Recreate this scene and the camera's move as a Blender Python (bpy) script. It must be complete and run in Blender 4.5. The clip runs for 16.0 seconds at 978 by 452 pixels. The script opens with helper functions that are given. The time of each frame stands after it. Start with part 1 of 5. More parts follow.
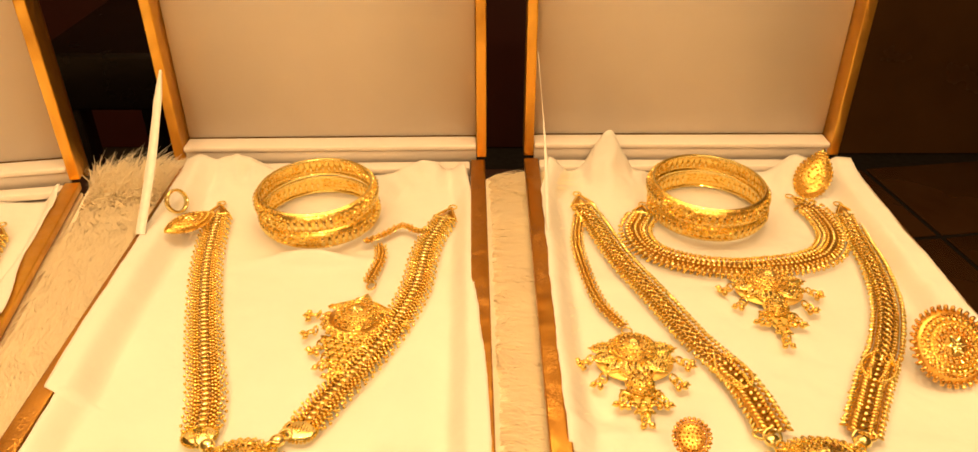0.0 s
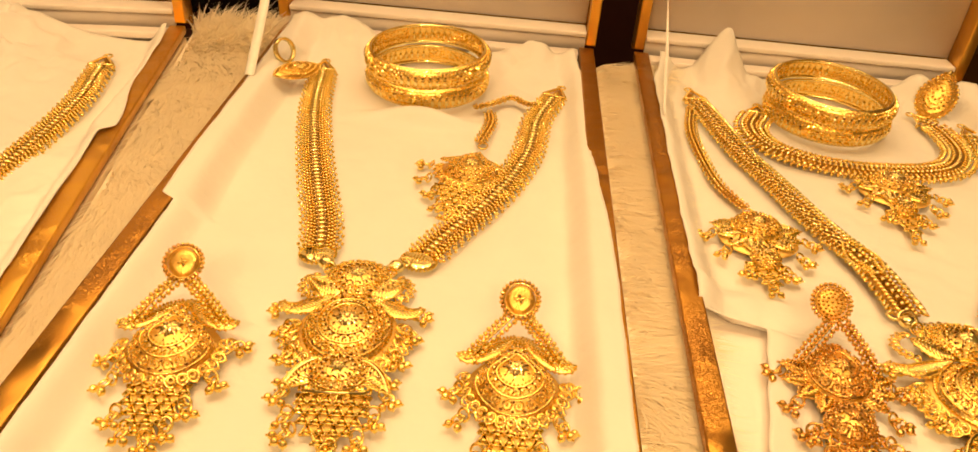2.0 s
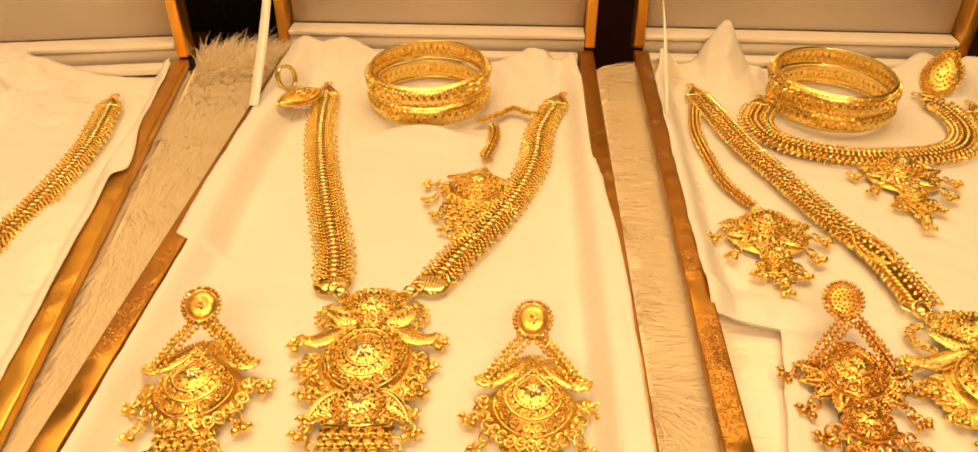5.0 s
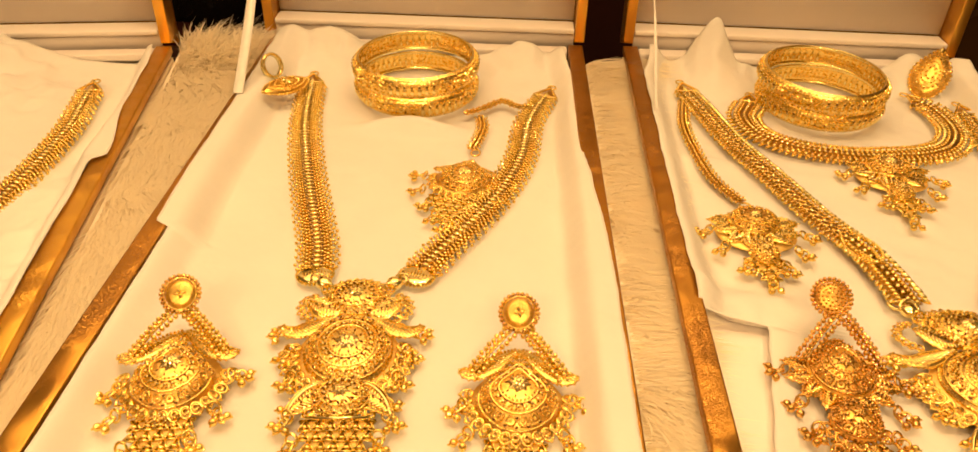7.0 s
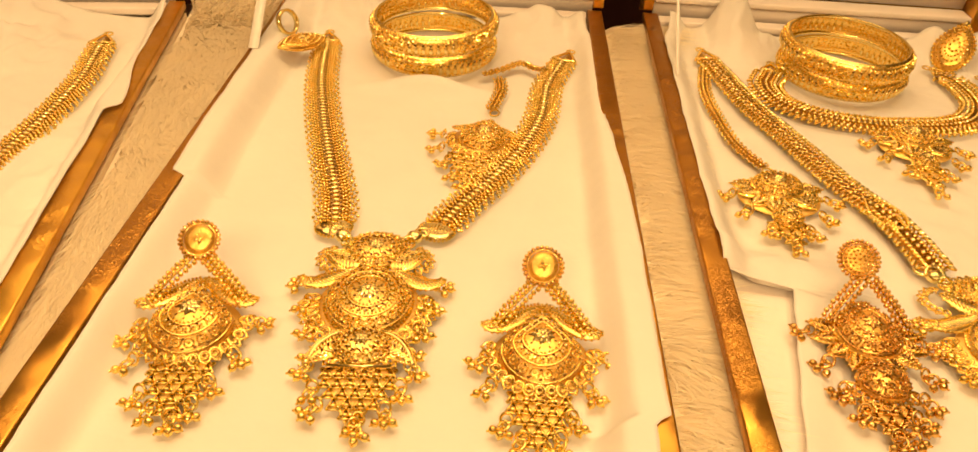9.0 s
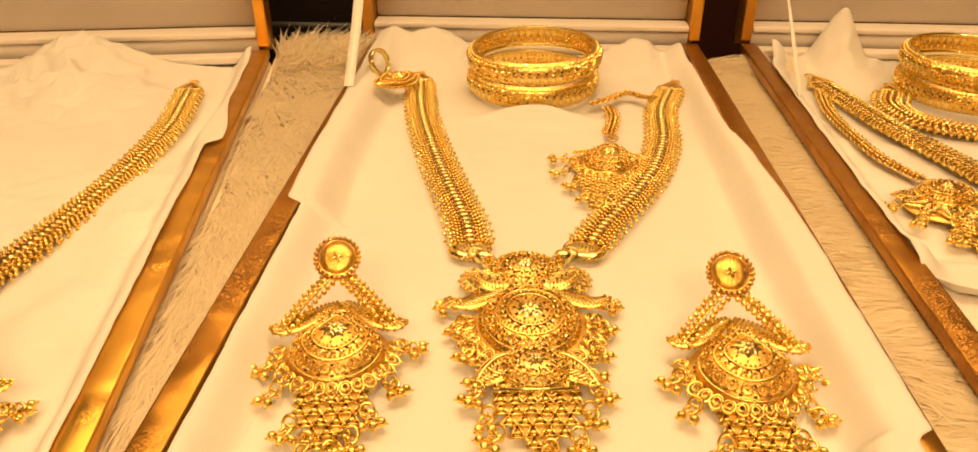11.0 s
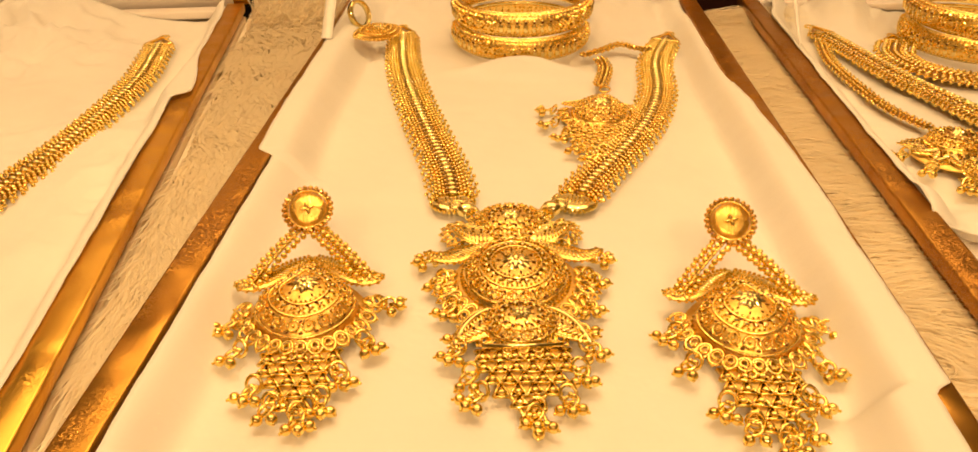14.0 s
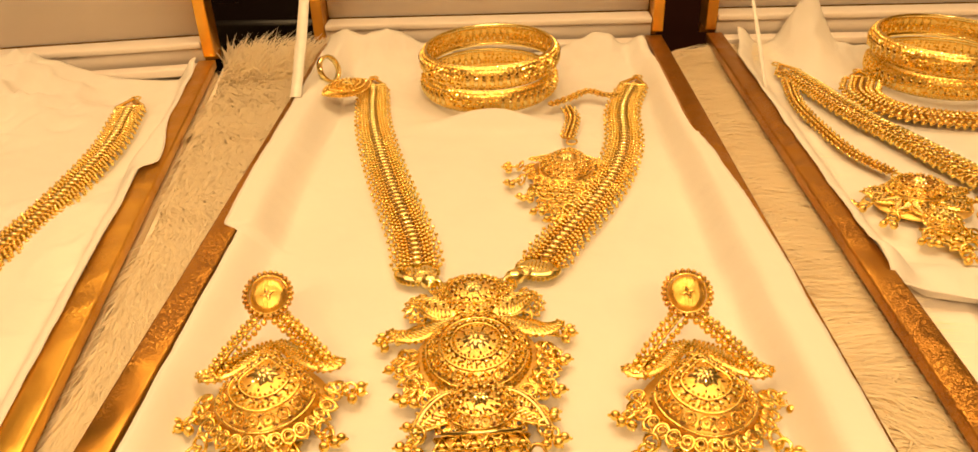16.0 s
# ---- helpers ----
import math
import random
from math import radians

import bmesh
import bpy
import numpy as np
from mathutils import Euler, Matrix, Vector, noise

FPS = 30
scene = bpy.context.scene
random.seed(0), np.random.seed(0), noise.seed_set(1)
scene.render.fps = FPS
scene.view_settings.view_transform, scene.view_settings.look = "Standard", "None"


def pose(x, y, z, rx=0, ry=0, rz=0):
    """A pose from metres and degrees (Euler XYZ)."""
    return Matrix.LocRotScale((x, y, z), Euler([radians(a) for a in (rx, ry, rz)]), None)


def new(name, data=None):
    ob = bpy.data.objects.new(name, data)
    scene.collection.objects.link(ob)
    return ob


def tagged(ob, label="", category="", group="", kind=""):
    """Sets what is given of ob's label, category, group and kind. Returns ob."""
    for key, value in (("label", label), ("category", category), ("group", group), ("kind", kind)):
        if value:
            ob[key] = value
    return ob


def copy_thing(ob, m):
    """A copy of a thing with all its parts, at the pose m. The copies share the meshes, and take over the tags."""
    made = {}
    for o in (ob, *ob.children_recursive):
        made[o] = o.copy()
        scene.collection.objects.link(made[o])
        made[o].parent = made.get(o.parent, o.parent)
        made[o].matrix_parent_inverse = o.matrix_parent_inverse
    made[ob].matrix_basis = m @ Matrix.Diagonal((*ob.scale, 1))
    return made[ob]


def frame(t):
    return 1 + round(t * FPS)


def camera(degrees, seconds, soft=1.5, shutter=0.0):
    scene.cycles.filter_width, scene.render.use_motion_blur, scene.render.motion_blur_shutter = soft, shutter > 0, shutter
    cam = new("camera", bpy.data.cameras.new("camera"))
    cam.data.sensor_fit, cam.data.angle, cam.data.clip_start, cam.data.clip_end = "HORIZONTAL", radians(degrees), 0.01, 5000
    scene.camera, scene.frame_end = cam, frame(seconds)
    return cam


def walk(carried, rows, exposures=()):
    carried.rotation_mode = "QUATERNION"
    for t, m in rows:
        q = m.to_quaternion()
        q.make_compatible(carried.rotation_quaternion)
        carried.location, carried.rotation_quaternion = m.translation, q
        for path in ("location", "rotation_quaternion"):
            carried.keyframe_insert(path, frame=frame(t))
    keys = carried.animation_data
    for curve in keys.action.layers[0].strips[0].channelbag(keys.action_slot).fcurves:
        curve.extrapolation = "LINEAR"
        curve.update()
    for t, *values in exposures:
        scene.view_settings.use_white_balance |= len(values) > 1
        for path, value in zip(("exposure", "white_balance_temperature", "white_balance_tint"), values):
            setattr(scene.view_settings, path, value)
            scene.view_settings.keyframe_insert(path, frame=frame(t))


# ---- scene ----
cam = camera(63.6, 16.0)
METRES, EYE, TILT, LEAN, TURN = 0.26, 0.237, -32.0, 0.0, 0.0
ROWS = [
    (0.0, 0.0, 0.0, 0.0, 0.0, 0.0, 0.0),
    (0.5, -0.05, -0.0074, -0.0617, 1.17, 0.94, -2.12),
    (1.0, -0.0938, -0.0155, -0.1052, 1.71, 0.64, -3.85),
    (1.5, -0.1513, 0.0334, -0.1908, 1.81, -1.54, -6.47),
    (2.0, -0.1558, 0.0343, -0.1989, 1.92, -2.48, -6.1),
    (2.5, -0.1826, 0.0547, -0.2389, 2.79, -5.68, -5.81),
    (3.0, -0.1691, 0.0605, -0.2035, 2.75, -6.37, -3.87),
    (3.5, -0.1843, 0.0606, -0.2198, 2.81, -6.57, -3.81),
    (4.0, -0.1776, 0.052, -0.204, 3.2, -6.06, -3.41),
    (4.5, -0.1533, 0.0352, -0.167, 3.15, -4.56, -2.29),
    (5.0, -0.1439, 0.024, -0.1543, 3.04, -3.23, -1.98),
    (7.5, -0.1481, 0.0421, -0.1671, 1.85, -3.3, -3.05),
    (8.0, -0.1507, 0.0419, -0.1706, 2.04, -3.34, -3.09),
    (8.5, -0.1733, 0.0494, -0.1998, 2.08, -4.08, -3.99),
    (9.0, -0.1795, 0.0526, -0.2089, 1.94, -4.49, -4.28),
    (9.5, -0.2454, 0.0712, -0.2117, 3.74, -2.47, -1.17),
    (12.0, -0.3614, 0.1899, -0.3727, 2.85, 2.58, -2.97),
    (12.5, -0.3618, 0.1908, -0.3718, 2.77, 2.22, -3.1),
    (13.0, -0.3576, 0.1985, -0.3628, 2.92, 1.97, -2.7),
    (13.5, -0.351, 0.2075, -0.3548, 3.43, 1.22, -1.91),
    (14.0, -0.3442, 0.2229, -0.3504, 2.81, 0.34, -1.7),
    (14.5, -0.3438, 0.2275, -0.3512, 2.53, 0.2, -1.94),
    (15.0, -0.3369, 0.2247, -0.3385, 2.58, 0.51, -1.67),
    (15.5, -0.3182, 0.2253, -0.3059, 2.63, 0.53, -0.36),
    (16.0, -0.3038, 0.2186, -0.2779, 2.6, 1.13, 0.37),
]
walk(cam, [(t, pose(0, 0, EYE, TILT, LEAN, TURN) @ pose(METRES * x, METRES * y, METRES * z, 90 + pitch, roll, yaw)) for t, x, y, z, yaw, pitch, roll in ROWS],
     exposures=[(0.0, 0.68), (1.0, 0.55), (2.0, 0.45), (3.5, 0.35), (5.0, 0.42), (8.0, 0.40), (12.0, 0.36), (14.5, 0.33), (16.0, 0.41)])

# ---- light: a dim room with warm ceiling downlights over the counter ----
WARM = (1.0, 0.635, 0.285)
world = bpy.data.worlds.new("room_air")
scene.world = world
world.use_nodes = True
world.node_tree.nodes["Background"].inputs[0].default_value = (0.05, 0.03, 0.015, 1)
world.node_tree.nodes["Background"].inputs[1].default_value = 0.3
CEIL = 1.15
# x, y, watts
LAMPS = [(-0.62, 0.20, 1.4), (-0.30, 0.22, 2.2), (0.06, 0.22, 2.5), (0.40, 0.20, 1.8), (-0.60, -0.55, 1.1), (-0.10, -0.60, 1.1), (0.40, -0.55, 1.1), (-0.40, -1.10, 8.6), (0.20, -1.10, 8.6)]


# ---- materials ----
def material(name, base, rough=0.5, metal=0.0, var=0.0, scale=60.0, bump=0.0, bump_scale=300.0, second=None, sheen=0.0, transmission=0.0, spec=0.5, random_tone=0.0, bump_dist=0.001):
    """A Principled material with colour drift at one scale and fine relief at another, in object space."""
    m = bpy.data.materials.new(name)
    m.use_nodes = True
    nt = m.node_tree
    p = nt.nodes["Principled BSDF"]
    p.inputs["Base Color"].default_value = (*base, 1)
    p.inputs["Roughness"].default_value = rough
    p.inputs["Metallic"].default_value = metal
    p.inputs["Specular IOR Level"].default_value = spec
    p.inputs["Transmission Weight"].default_value = transmission
    p.inputs["Sheen Weight"].default_value = sheen
    co = nt.nodes.new("ShaderNodeTexCoord")
    if var or second:
        n = nt.nodes.new("ShaderNodeTexNoise")
        n.inputs["Scale"].default_value = scale
        n.inputs["Detail"].default_value = 4
        nt.links.new(co.outputs["Object"], n.inputs["Vector"])
        r = nt.nodes.new("ShaderNodeValToRGB")
        lo = second if second else tuple(c * (1 - var) for c in base)
        r.color_ramp.elements[0].position, r.color_ramp.elements[1].position = 0.32, 0.66
        r.color_ramp.elements[0].color, r.color_ramp.elements[1].color = (*lo, 1), (*base, 1)
        nt.links.new(n.outputs["Fac"], r.inputs["Fac"])
        out = r.outputs["Color"]
        if random_tone:
            info = nt.nodes.new("ShaderNodeObjectInfo")
            mp = nt.nodes.new("ShaderNodeMapRange")
            mp.inputs["To Min"].default_value, mp.inputs["To Max"].default_value = 1 - random_tone, 1.0
            nt.links.new(info.outputs["Random"], mp.inputs["Value"])
            mx = nt.nodes.new("ShaderNodeMix")
            mx.data_type, mx.blend_type = "RGBA", "MULTIPLY"
            mx.inputs["Factor"].default_value = 1.0
            nt.links.new(out, mx.inputs["A"])
            nt.links.new(mp.outputs["Result"], mx.inputs["B"])
            out = mx.outputs["Result"]
        nt.links.new(out, p.inputs["Base Color"])
        mr = nt.nodes.new("ShaderNodeMapRange")
        mr.inputs["To Min"].default_value, mr.inputs["To Max"].default_value = rough * 1.25, rough * 0.8
        nt.links.new(n.outputs["Fac"], mr.inputs["Value"])
        nt.links.new(mr.outputs["Result"], p.inputs["Roughness"])
    if bump:
        n2 = nt.nodes.new("ShaderNodeTexNoise")
        n2.inputs["Scale"].default_value = bump_scale
        n2.inputs["Detail"].default_value = 3
        nt.links.new(co.outputs["Object"], n2.inputs["Vector"])
        b = nt.nodes.new("ShaderNodeBump")
        b.inputs["Strength"].default_value = bump
        b.inputs["Distance"].default_value = bump_dist
        nt.links.new(n2.outputs["Fac"], b.inputs["Height"])
        nt.links.new(b.outputs["Normal"], p.inputs["Normal"])
    return m


def foil_material(name, base, dark, glitter, cover=0.47):
    """Crumpled metallised paper, plain in some stretches and sown with glitter in others."""
    m = bpy.data.materials.new(name)
    m.use_nodes = True
    nt = m.node_tree
    p = nt.nodes["Principled BSDF"]
    p.inputs["Metallic"].default_value = 0.9
    co = nt.nodes.new("ShaderNodeTexCoord")
    big = nt.nodes.new("ShaderNodeTexNoise")
    big.inputs["Scale"].default_value, big.inputs["Detail"].default_value = 28, 3
    cells = nt.nodes.new("ShaderNodeTexVoronoi")
    cells.inputs["Scale"].default_value = 2900
    crease = nt.nodes.new("ShaderNodeTexNoise")
    crease.inputs["Scale"].default_value, crease.inputs["Detail"].default_value = 65, 4
    crease.noise_type = "RIDGED_MULTIFRACTAL"
    for n in (big, cells, crease):
        nt.links.new(co.outputs["Object"], n.inputs["Vector"])
    patch = nt.nodes.new("ShaderNodeMapRange")
    patch.inputs["From Min"].default_value, patch.inputs["From Max"].default_value = cover, cover + 0.2
    nt.links.new(big.outputs["Fac"], patch.inputs["Value"])
    tone = nt.nodes.new("ShaderNodeMix")
    tone.data_type = "RGBA"
    tone.inputs["A"].default_value, tone.inputs["B"].default_value = (*base, 1), (*dark, 1)
    nt.links.new(patch.outputs["Result"], tone.inputs["Factor"])
    nt.links.new(tone.outputs["Result"], p.inputs["Base Color"])
    rough = nt.nodes.new("ShaderNodeMapRange")
    rough.inputs["To Min"].default_value, rough.inputs["To Max"].default_value = 0.28, 0.38
    nt.links.new(patch.outputs["Result"], rough.inputs["Value"])
    nt.links.new(rough.outputs["Result"], p.inputs["Roughness"])
    b1 = nt.nodes.new("ShaderNodeBump")
    b1.inputs["Strength"].default_value, b1.inputs["Distance"].default_value = 0.6, 0.003
    nt.links.new(crease.outputs["Fac"], b1.inputs["Height"])
    # each flake of glitter tips its own way
    tip = nt.nodes.new("ShaderNodeVectorMath")
    tip.operation = "SUBTRACT"
    tip.inputs[1].default_value = (0.5, 0.5, 0.5)
    nt.links.new(cells.outputs["Color"], tip.inputs[0])
    spark = nt.nodes.new("ShaderNodeMath")
    spark.operation = "MULTIPLY_ADD"
    spark.inputs[1].default_value, spark.inputs[2].default_value = glitter, 0.06
    nt.links.new(patch.outputs["Result"], spark.inputs[0])
    size = nt.nodes.new("ShaderNodeVectorMath")
    size.operation = "SCALE"
    nt.links.new(tip.outputs["Vector"], size.inputs[0])
    nt.links.new(spark.outputs["Value"], size.inputs["Scale"])
    both = nt.nodes.new("ShaderNodeVectorMath")
    both.operation = "ADD"
    nt.links.new(b1.outputs["Normal"], both.inputs[0])
    nt.links.new(size.outputs["Vector"], both.inputs[1])
    unit = nt.nodes.new("ShaderNodeVectorMath")
    unit.operation = "NORMALIZE"
    nt.links.new(both.outputs["Vector"], unit.inputs[0])
    nt.links.new(unit.outputs["Vector"], p.inputs["Normal"])
    return m


GOLD = material("yellow_gold", (1.0, 0.80, 0.27), 0.13, 1.0, second=(1.0, 0.72, 0.19), scale=160, bump=0.2, bump_scale=900, bump_dist=0.0004)
GOLD_CUT = material("bright_cut_gold", (1.0, 0.84, 0.35), 0.12, 1.0, var=0.08, scale=300, bump=0.08, bump_scale=1500, bump_dist=0.0003)
GOLD_DEEP = material("matt_gold_ground", (0.95, 0.62, 0.16), 0.3, 1.0, second=(0.78, 0.44, 0.09), scale=420, bump=0.4, bump_scale=1400, bump_dist=0.0004)
GOLD_MID = material("soft_gold", (1.0, 0.75, 0.24), 0.26, 1.0, second=(0.95, 0.64, 0.17), scale=380, bump=0.35, bump_scale=1300, bump_dist=0.0004)
# darkened gold: the shade in the chains' crevices is put into this colour
GOLD_CREVICE = material("crevice_shade_gold", (0.58, 0.31, 0.065), 0.3, 1.0, second=(0.44, 0.21, 0.04), scale=240, bump=0.3, bump_scale=900, bump_dist=0.0005)
# dark colour for small solids that imitate the shade inside pierced openings
HOLE_SHADE = material("pierced_hole_shade", (0.24, 0.10, 0.018), 0.5, 0.5, var=0.3, scale=500)
GOLD_OLD = material("reddish_antique_gold", (1.0, 0.69, 0.23), 0.11, 1.0, second=(0.72, 0.43, 0.12), scale=260, bump=0.3, bump_scale=1000, bump_dist=0.0004)
GOLD_SATIN = material("satin_gold_backing", (1.0, 0.74, 0.24), 0.55, 1.0, second=(0.92, 0.62, 0.17), scale=300, bump=0.3, bump_scale=1200, bump_dist=0.0004)
FOIL = foil_material("gold_foil_paper", (0.86, 0.50, 0.09), (0.66, 0.35, 0.06), 0.5, 0.48)
FOIL_DARK = foil_material("brown_gold_foil_paper", (0.56, 0.28, 0.05), (0.46, 0.22, 0.045), 0.7, 0.42)
TISSUE = material("white_tissue_paper", (0.86, 0.83, 0.78), 0.75, 0, var=0.035, scale=35, bump=0.25, bump_scale=120, bump_dist=0.0015)
LINING = material("white_satin_lining", (0.84, 0.77, 0.71), 0.55, 0, var=0.06, scale=14, bump=0.2, bump_scale=60, bump_dist=0.001)
BOARD = material("cream_box_board", (0.84, 0.70, 0.50), 0.6, 0, var=0.1, scale=50, bump=0.2, bump_scale=250)
RIBBON = material("white_satin_ribbon", (0.86, 0.82, 0.76), 0.38, 0, var=0.06, scale=200, bump=0.25, bump_scale=700, sheen=0.3)
FUR = material("cream_faux_fur", (0.97, 0.90, 0.74), 0.6, 0, var=0.06, scale=45)


def let_light_through(m, share):
    """Thin fibres pass part of the light that falls on them."""
    nt = m.node_tree
    p, out = nt.nodes["Principled BSDF"], nt.nodes["Material Output"]
    t = nt.nodes.new("ShaderNodeBsdfTranslucent")
    t.inputs["Color"].default_value = p.inputs["Base Color"].default_value
    mix = nt.nodes.new("ShaderNodeMixShader")
    mix.inputs["Fac"].default_value = share
    nt.links.new(p.outputs["BSDF"], mix.inputs[1])
    nt.links.new(t.outputs["BSDF"], mix.inputs[2])
    nt.links.new(mix.outputs["Shader"], out.inputs["Surface"])


def crumple(m, scale, strength, distance):
    """Adds soft folds with sharp ridges under a material's fine relief."""
    nt = m.node_tree
    fine = [n for n in nt.nodes if n.bl_idname == "ShaderNodeBump"][0]
    co = [n for n in nt.nodes if n.bl_idname == "ShaderNodeTexCoord"][0]
    n = nt.nodes.new("ShaderNodeTexNoise")
    n.noise_type = "RIDGED_MULTIFRACTAL"
    n.inputs["Scale"].default_value, n.inputs["Detail"].default_value, n.inputs["Distortion"].default_value = scale, 2, 0.6
    nt.links.new(co.outputs["Object"], n.inputs["Vector"])
    b = nt.nodes.new("ShaderNodeBump")
    b.inputs["Strength"].default_value, b.inputs["Distance"].default_value = strength, distance
    nt.links.new(n.outputs["Fac"], b.inputs["Height"])
    nt.links.new(b.outputs["Normal"], fine.inputs["Normal"])


crumple(TISSUE, 17, 1.0, 0.0055)
let_light_through(FUR, 0.55)
let_light_through(TISSUE, 0.12)
FUR_BASE = material("fur_backing", (0.95, 0.87, 0.70), 0.9, 0, var=0.08, scale=180, bump=0.1, bump_scale=1600, bump_dist=0.0006)
WOOD = material("dark_counter_wood", (0.035, 0.012, 0.007), 0.3, 0, var=0.5, scale=12, bump=0.1, bump_scale=80)
TILE = material("brown_floor_tile", (0.10, 0.045, 0.016), 0.18, 0, second=(0.075, 0.03, 0.010), scale=9, bump=0.08, bump_scale=60, random_tone=0.3)
GROUT = material("black_tile_joint", (0.012, 0.007, 0.005), 0.8, 0, var=0.3, scale=60)
WALL_RED = material("dark_maroon_wall", (0.045, 0.006, 0.004), 0.5, 0, var=0.3, scale=4, bump=0.1, bump_scale=60)
# unseen walls and ceiling, kept light to give fill and reflections in the gold
WALL_BOUNCE = material("brown_bounce_wall", (0.55, 0.42, 0.27), 0.7, 0, var=0.2, scale=3, bump=0.1, bump_scale=60)
CEILING = material("cream_ceiling_paint", (0.75, 0.66, 0.52), 0.8, 0, var=0.08, scale=4, bump=0.1, bump_scale=120)
PANEL = material("brown_polished_panel", (0.105, 0.048, 0.014), 0.25, 0, second=(0.07, 0.03, 0.009), scale=3, bump=0.05, bump_scale=40)
BLACK = material("black_lacquer", (0.006, 0.004, 0.004), 0.25, 0, var=0.3, scale=20)
STEEL = material("brushed_lamp_ring", (0.6, 0.55, 0.5), 0.35, 1.0, var=0.1, scale=100)


# ---- mesh helpers ----
class Acc:
    """Gathers small solids into one mesh."""

    def __init__(self):
        self.v, self.f, self.n = [], [], 0

    def add(self, solid, m=None, at=(0, 0, 0)):
        v, f = solid
        v = np.asarray(v, float)
        if m is not None:
            v = v @ np.asarray(m, float).T
        self.v.append(v + np.asarray(at, float))
        self.f.extend([tuple(i + self.n for i in face) for face in f])
        self.n += len(v)
        return self

    def mesh(self, name):
        me = bpy.data.meshes.new(name)
        me.from_pydata(np.concatenate(self.v).tolist() if self.v else [], [], self.f)
        me.shade_smooth()
        return me


def part(name, acc, mat, parent, label="", flat=False):
    """Links gathered solids, or a mesh that is there already, as one mesh object under a thing or a part."""
    me = acc.mesh(name) if isinstance(acc, Acc) else acc
    if mat and not me.materials:
        me.materials.append(mat)
    if flat:
        me.shade_flat()
    ob = new(name, me)
    ob.parent = parent
    return tagged(ob, label)


def thing(name, m, label, category, group="", kind=""):
    ob = new(name)
    ob.empty_display_size = 0.01
    ob.matrix_basis = m
    return tagged(ob, label, category, group, kind)


def rot(a, axis="z"):
    return np.array(Matrix.Rotation(a, 3, axis.upper()))


def frame_of(t, up=(0, 0, 1)):
    """Axes along t, across it and up, as columns."""
    t = np.asarray(t, float) / np.linalg.norm(t)
    n = np.cross(up, t)
    n = n / np.linalg.norm(n)
    return np.stack([t, n, np.cross(t, n)], 1)


def ico(sub):
    bm = bmesh.new()
    bmesh.ops.create_icosphere(bm, subdivisions=sub, radius=1)
    s = (np.array([v.co[:] for v in bm.verts]), [tuple(v.index for v in f.verts) for f in bm.faces])
    bm.free()
    return s


def torus(r=0.28, a=12, b=6):
    v, f = [], []
    for i in range(a):
        for j in range(b):
            u, w = 2 * math.pi * i / a, 2 * math.pi * j / b
            v.append(((1 + r * math.cos(w)) * math.cos(u), (1 + r * math.cos(w)) * math.sin(u), r * math.sin(w)))
            f.append((i * b + j, (i + 1) % a * b + j, (i + 1) % a * b + (j + 1) % b, i * b + (j + 1) % b))
    return np.array(v), f


def lathe(profile, n=48, shape=None, closed=False):
    """Turns a profile of (radius, z); shape(angle) gives (x, y) of the outline at radius 1."""
    v, f, k = [], [], len(profile)
    for i in range(n):
        a = 2 * math.pi * i / n
        x, y = shape(a) if shape else (math.cos(a), math.sin(a))
        v += [(r * x, r * y, z) for r, z in profile]
    last = k if closed else k - 1
    for i in range(n):
        for j in range(last):
            p, q = i * k, (i + 1) % n * k
            f.append((p + j, q + j, q + (j + 1) % k, p + (j + 1) % k))
    return np.array(v), f


def leaf(n=10, m=4, point=1.0):
    """A cushion-backed leaf from (0, 0) to (1, 0), half-width 1 at its widest, height 1."""
    v, f = [], []
    for i in range(n + 1):
        s = i / n
        w = math.sin(math.pi * s ** 0.75) ** 0.85 if 0 < s < 1 else 0.0
        for j in range(2 * m + 1):
            c = j / m - 1
            v.append((s, c * w, w ** 0.6 * (1 - c * c) if w else 0))
    k = 2 * m + 1
    for i in range(n):
        for j in range(k - 1):
            f.append((i * k + j, (i + 1) * k + j, (i + 1) * k + j + 1, i * k + j + 1))
    base = len(v)
    v += [(p[0], p[1], -0.15) for p in v[:]]
    for i in range(n):
        f.append((i * k, base + i * k, base + (i + 1) * k, (i + 1) * k))
        f.append((i * k + k - 1, (i + 1) * k + k - 1, base + (i + 1) * k + k - 1, base + i * k + k - 1))
    return np.array(v), f


def tube(path, radius, sides=6, flat=1.0):
    """A tube along points; radius may be a number or one per point."""
    path = np.asarray(path, float)
    rr = np.broadcast_to(radius, len(path))
    v, f = [], []
    for i, p in enumerate(path):
        t = path[min(i + 1, len(path) - 1)] - path[max(i - 1, 0)]
        up = (0, 0, 1) if abs(t[2]) < 0.9 * np.linalg.norm(t) else (0, 1, 0)
        a = frame_of(t, up)
        for j in range(sides):
            w = 2 * math.pi * j / sides
            v.append(p + rr[i] * (math.cos(w) * a[:, 1] + flat * math.sin(w) * a[:, 2]))
    for i in range(len(path) - 1):
        for j in range(sides):
            f.append((i * sides + j, i * sides + (j + 1) % sides, (i + 1) * sides + (j + 1) % sides, (i + 1) * sides + j))
    f.append(tuple(range(sides))[::-1])
    f.append(tuple((len(path) - 1) * sides + j for j in range(sides)))
    return np.array(v), f


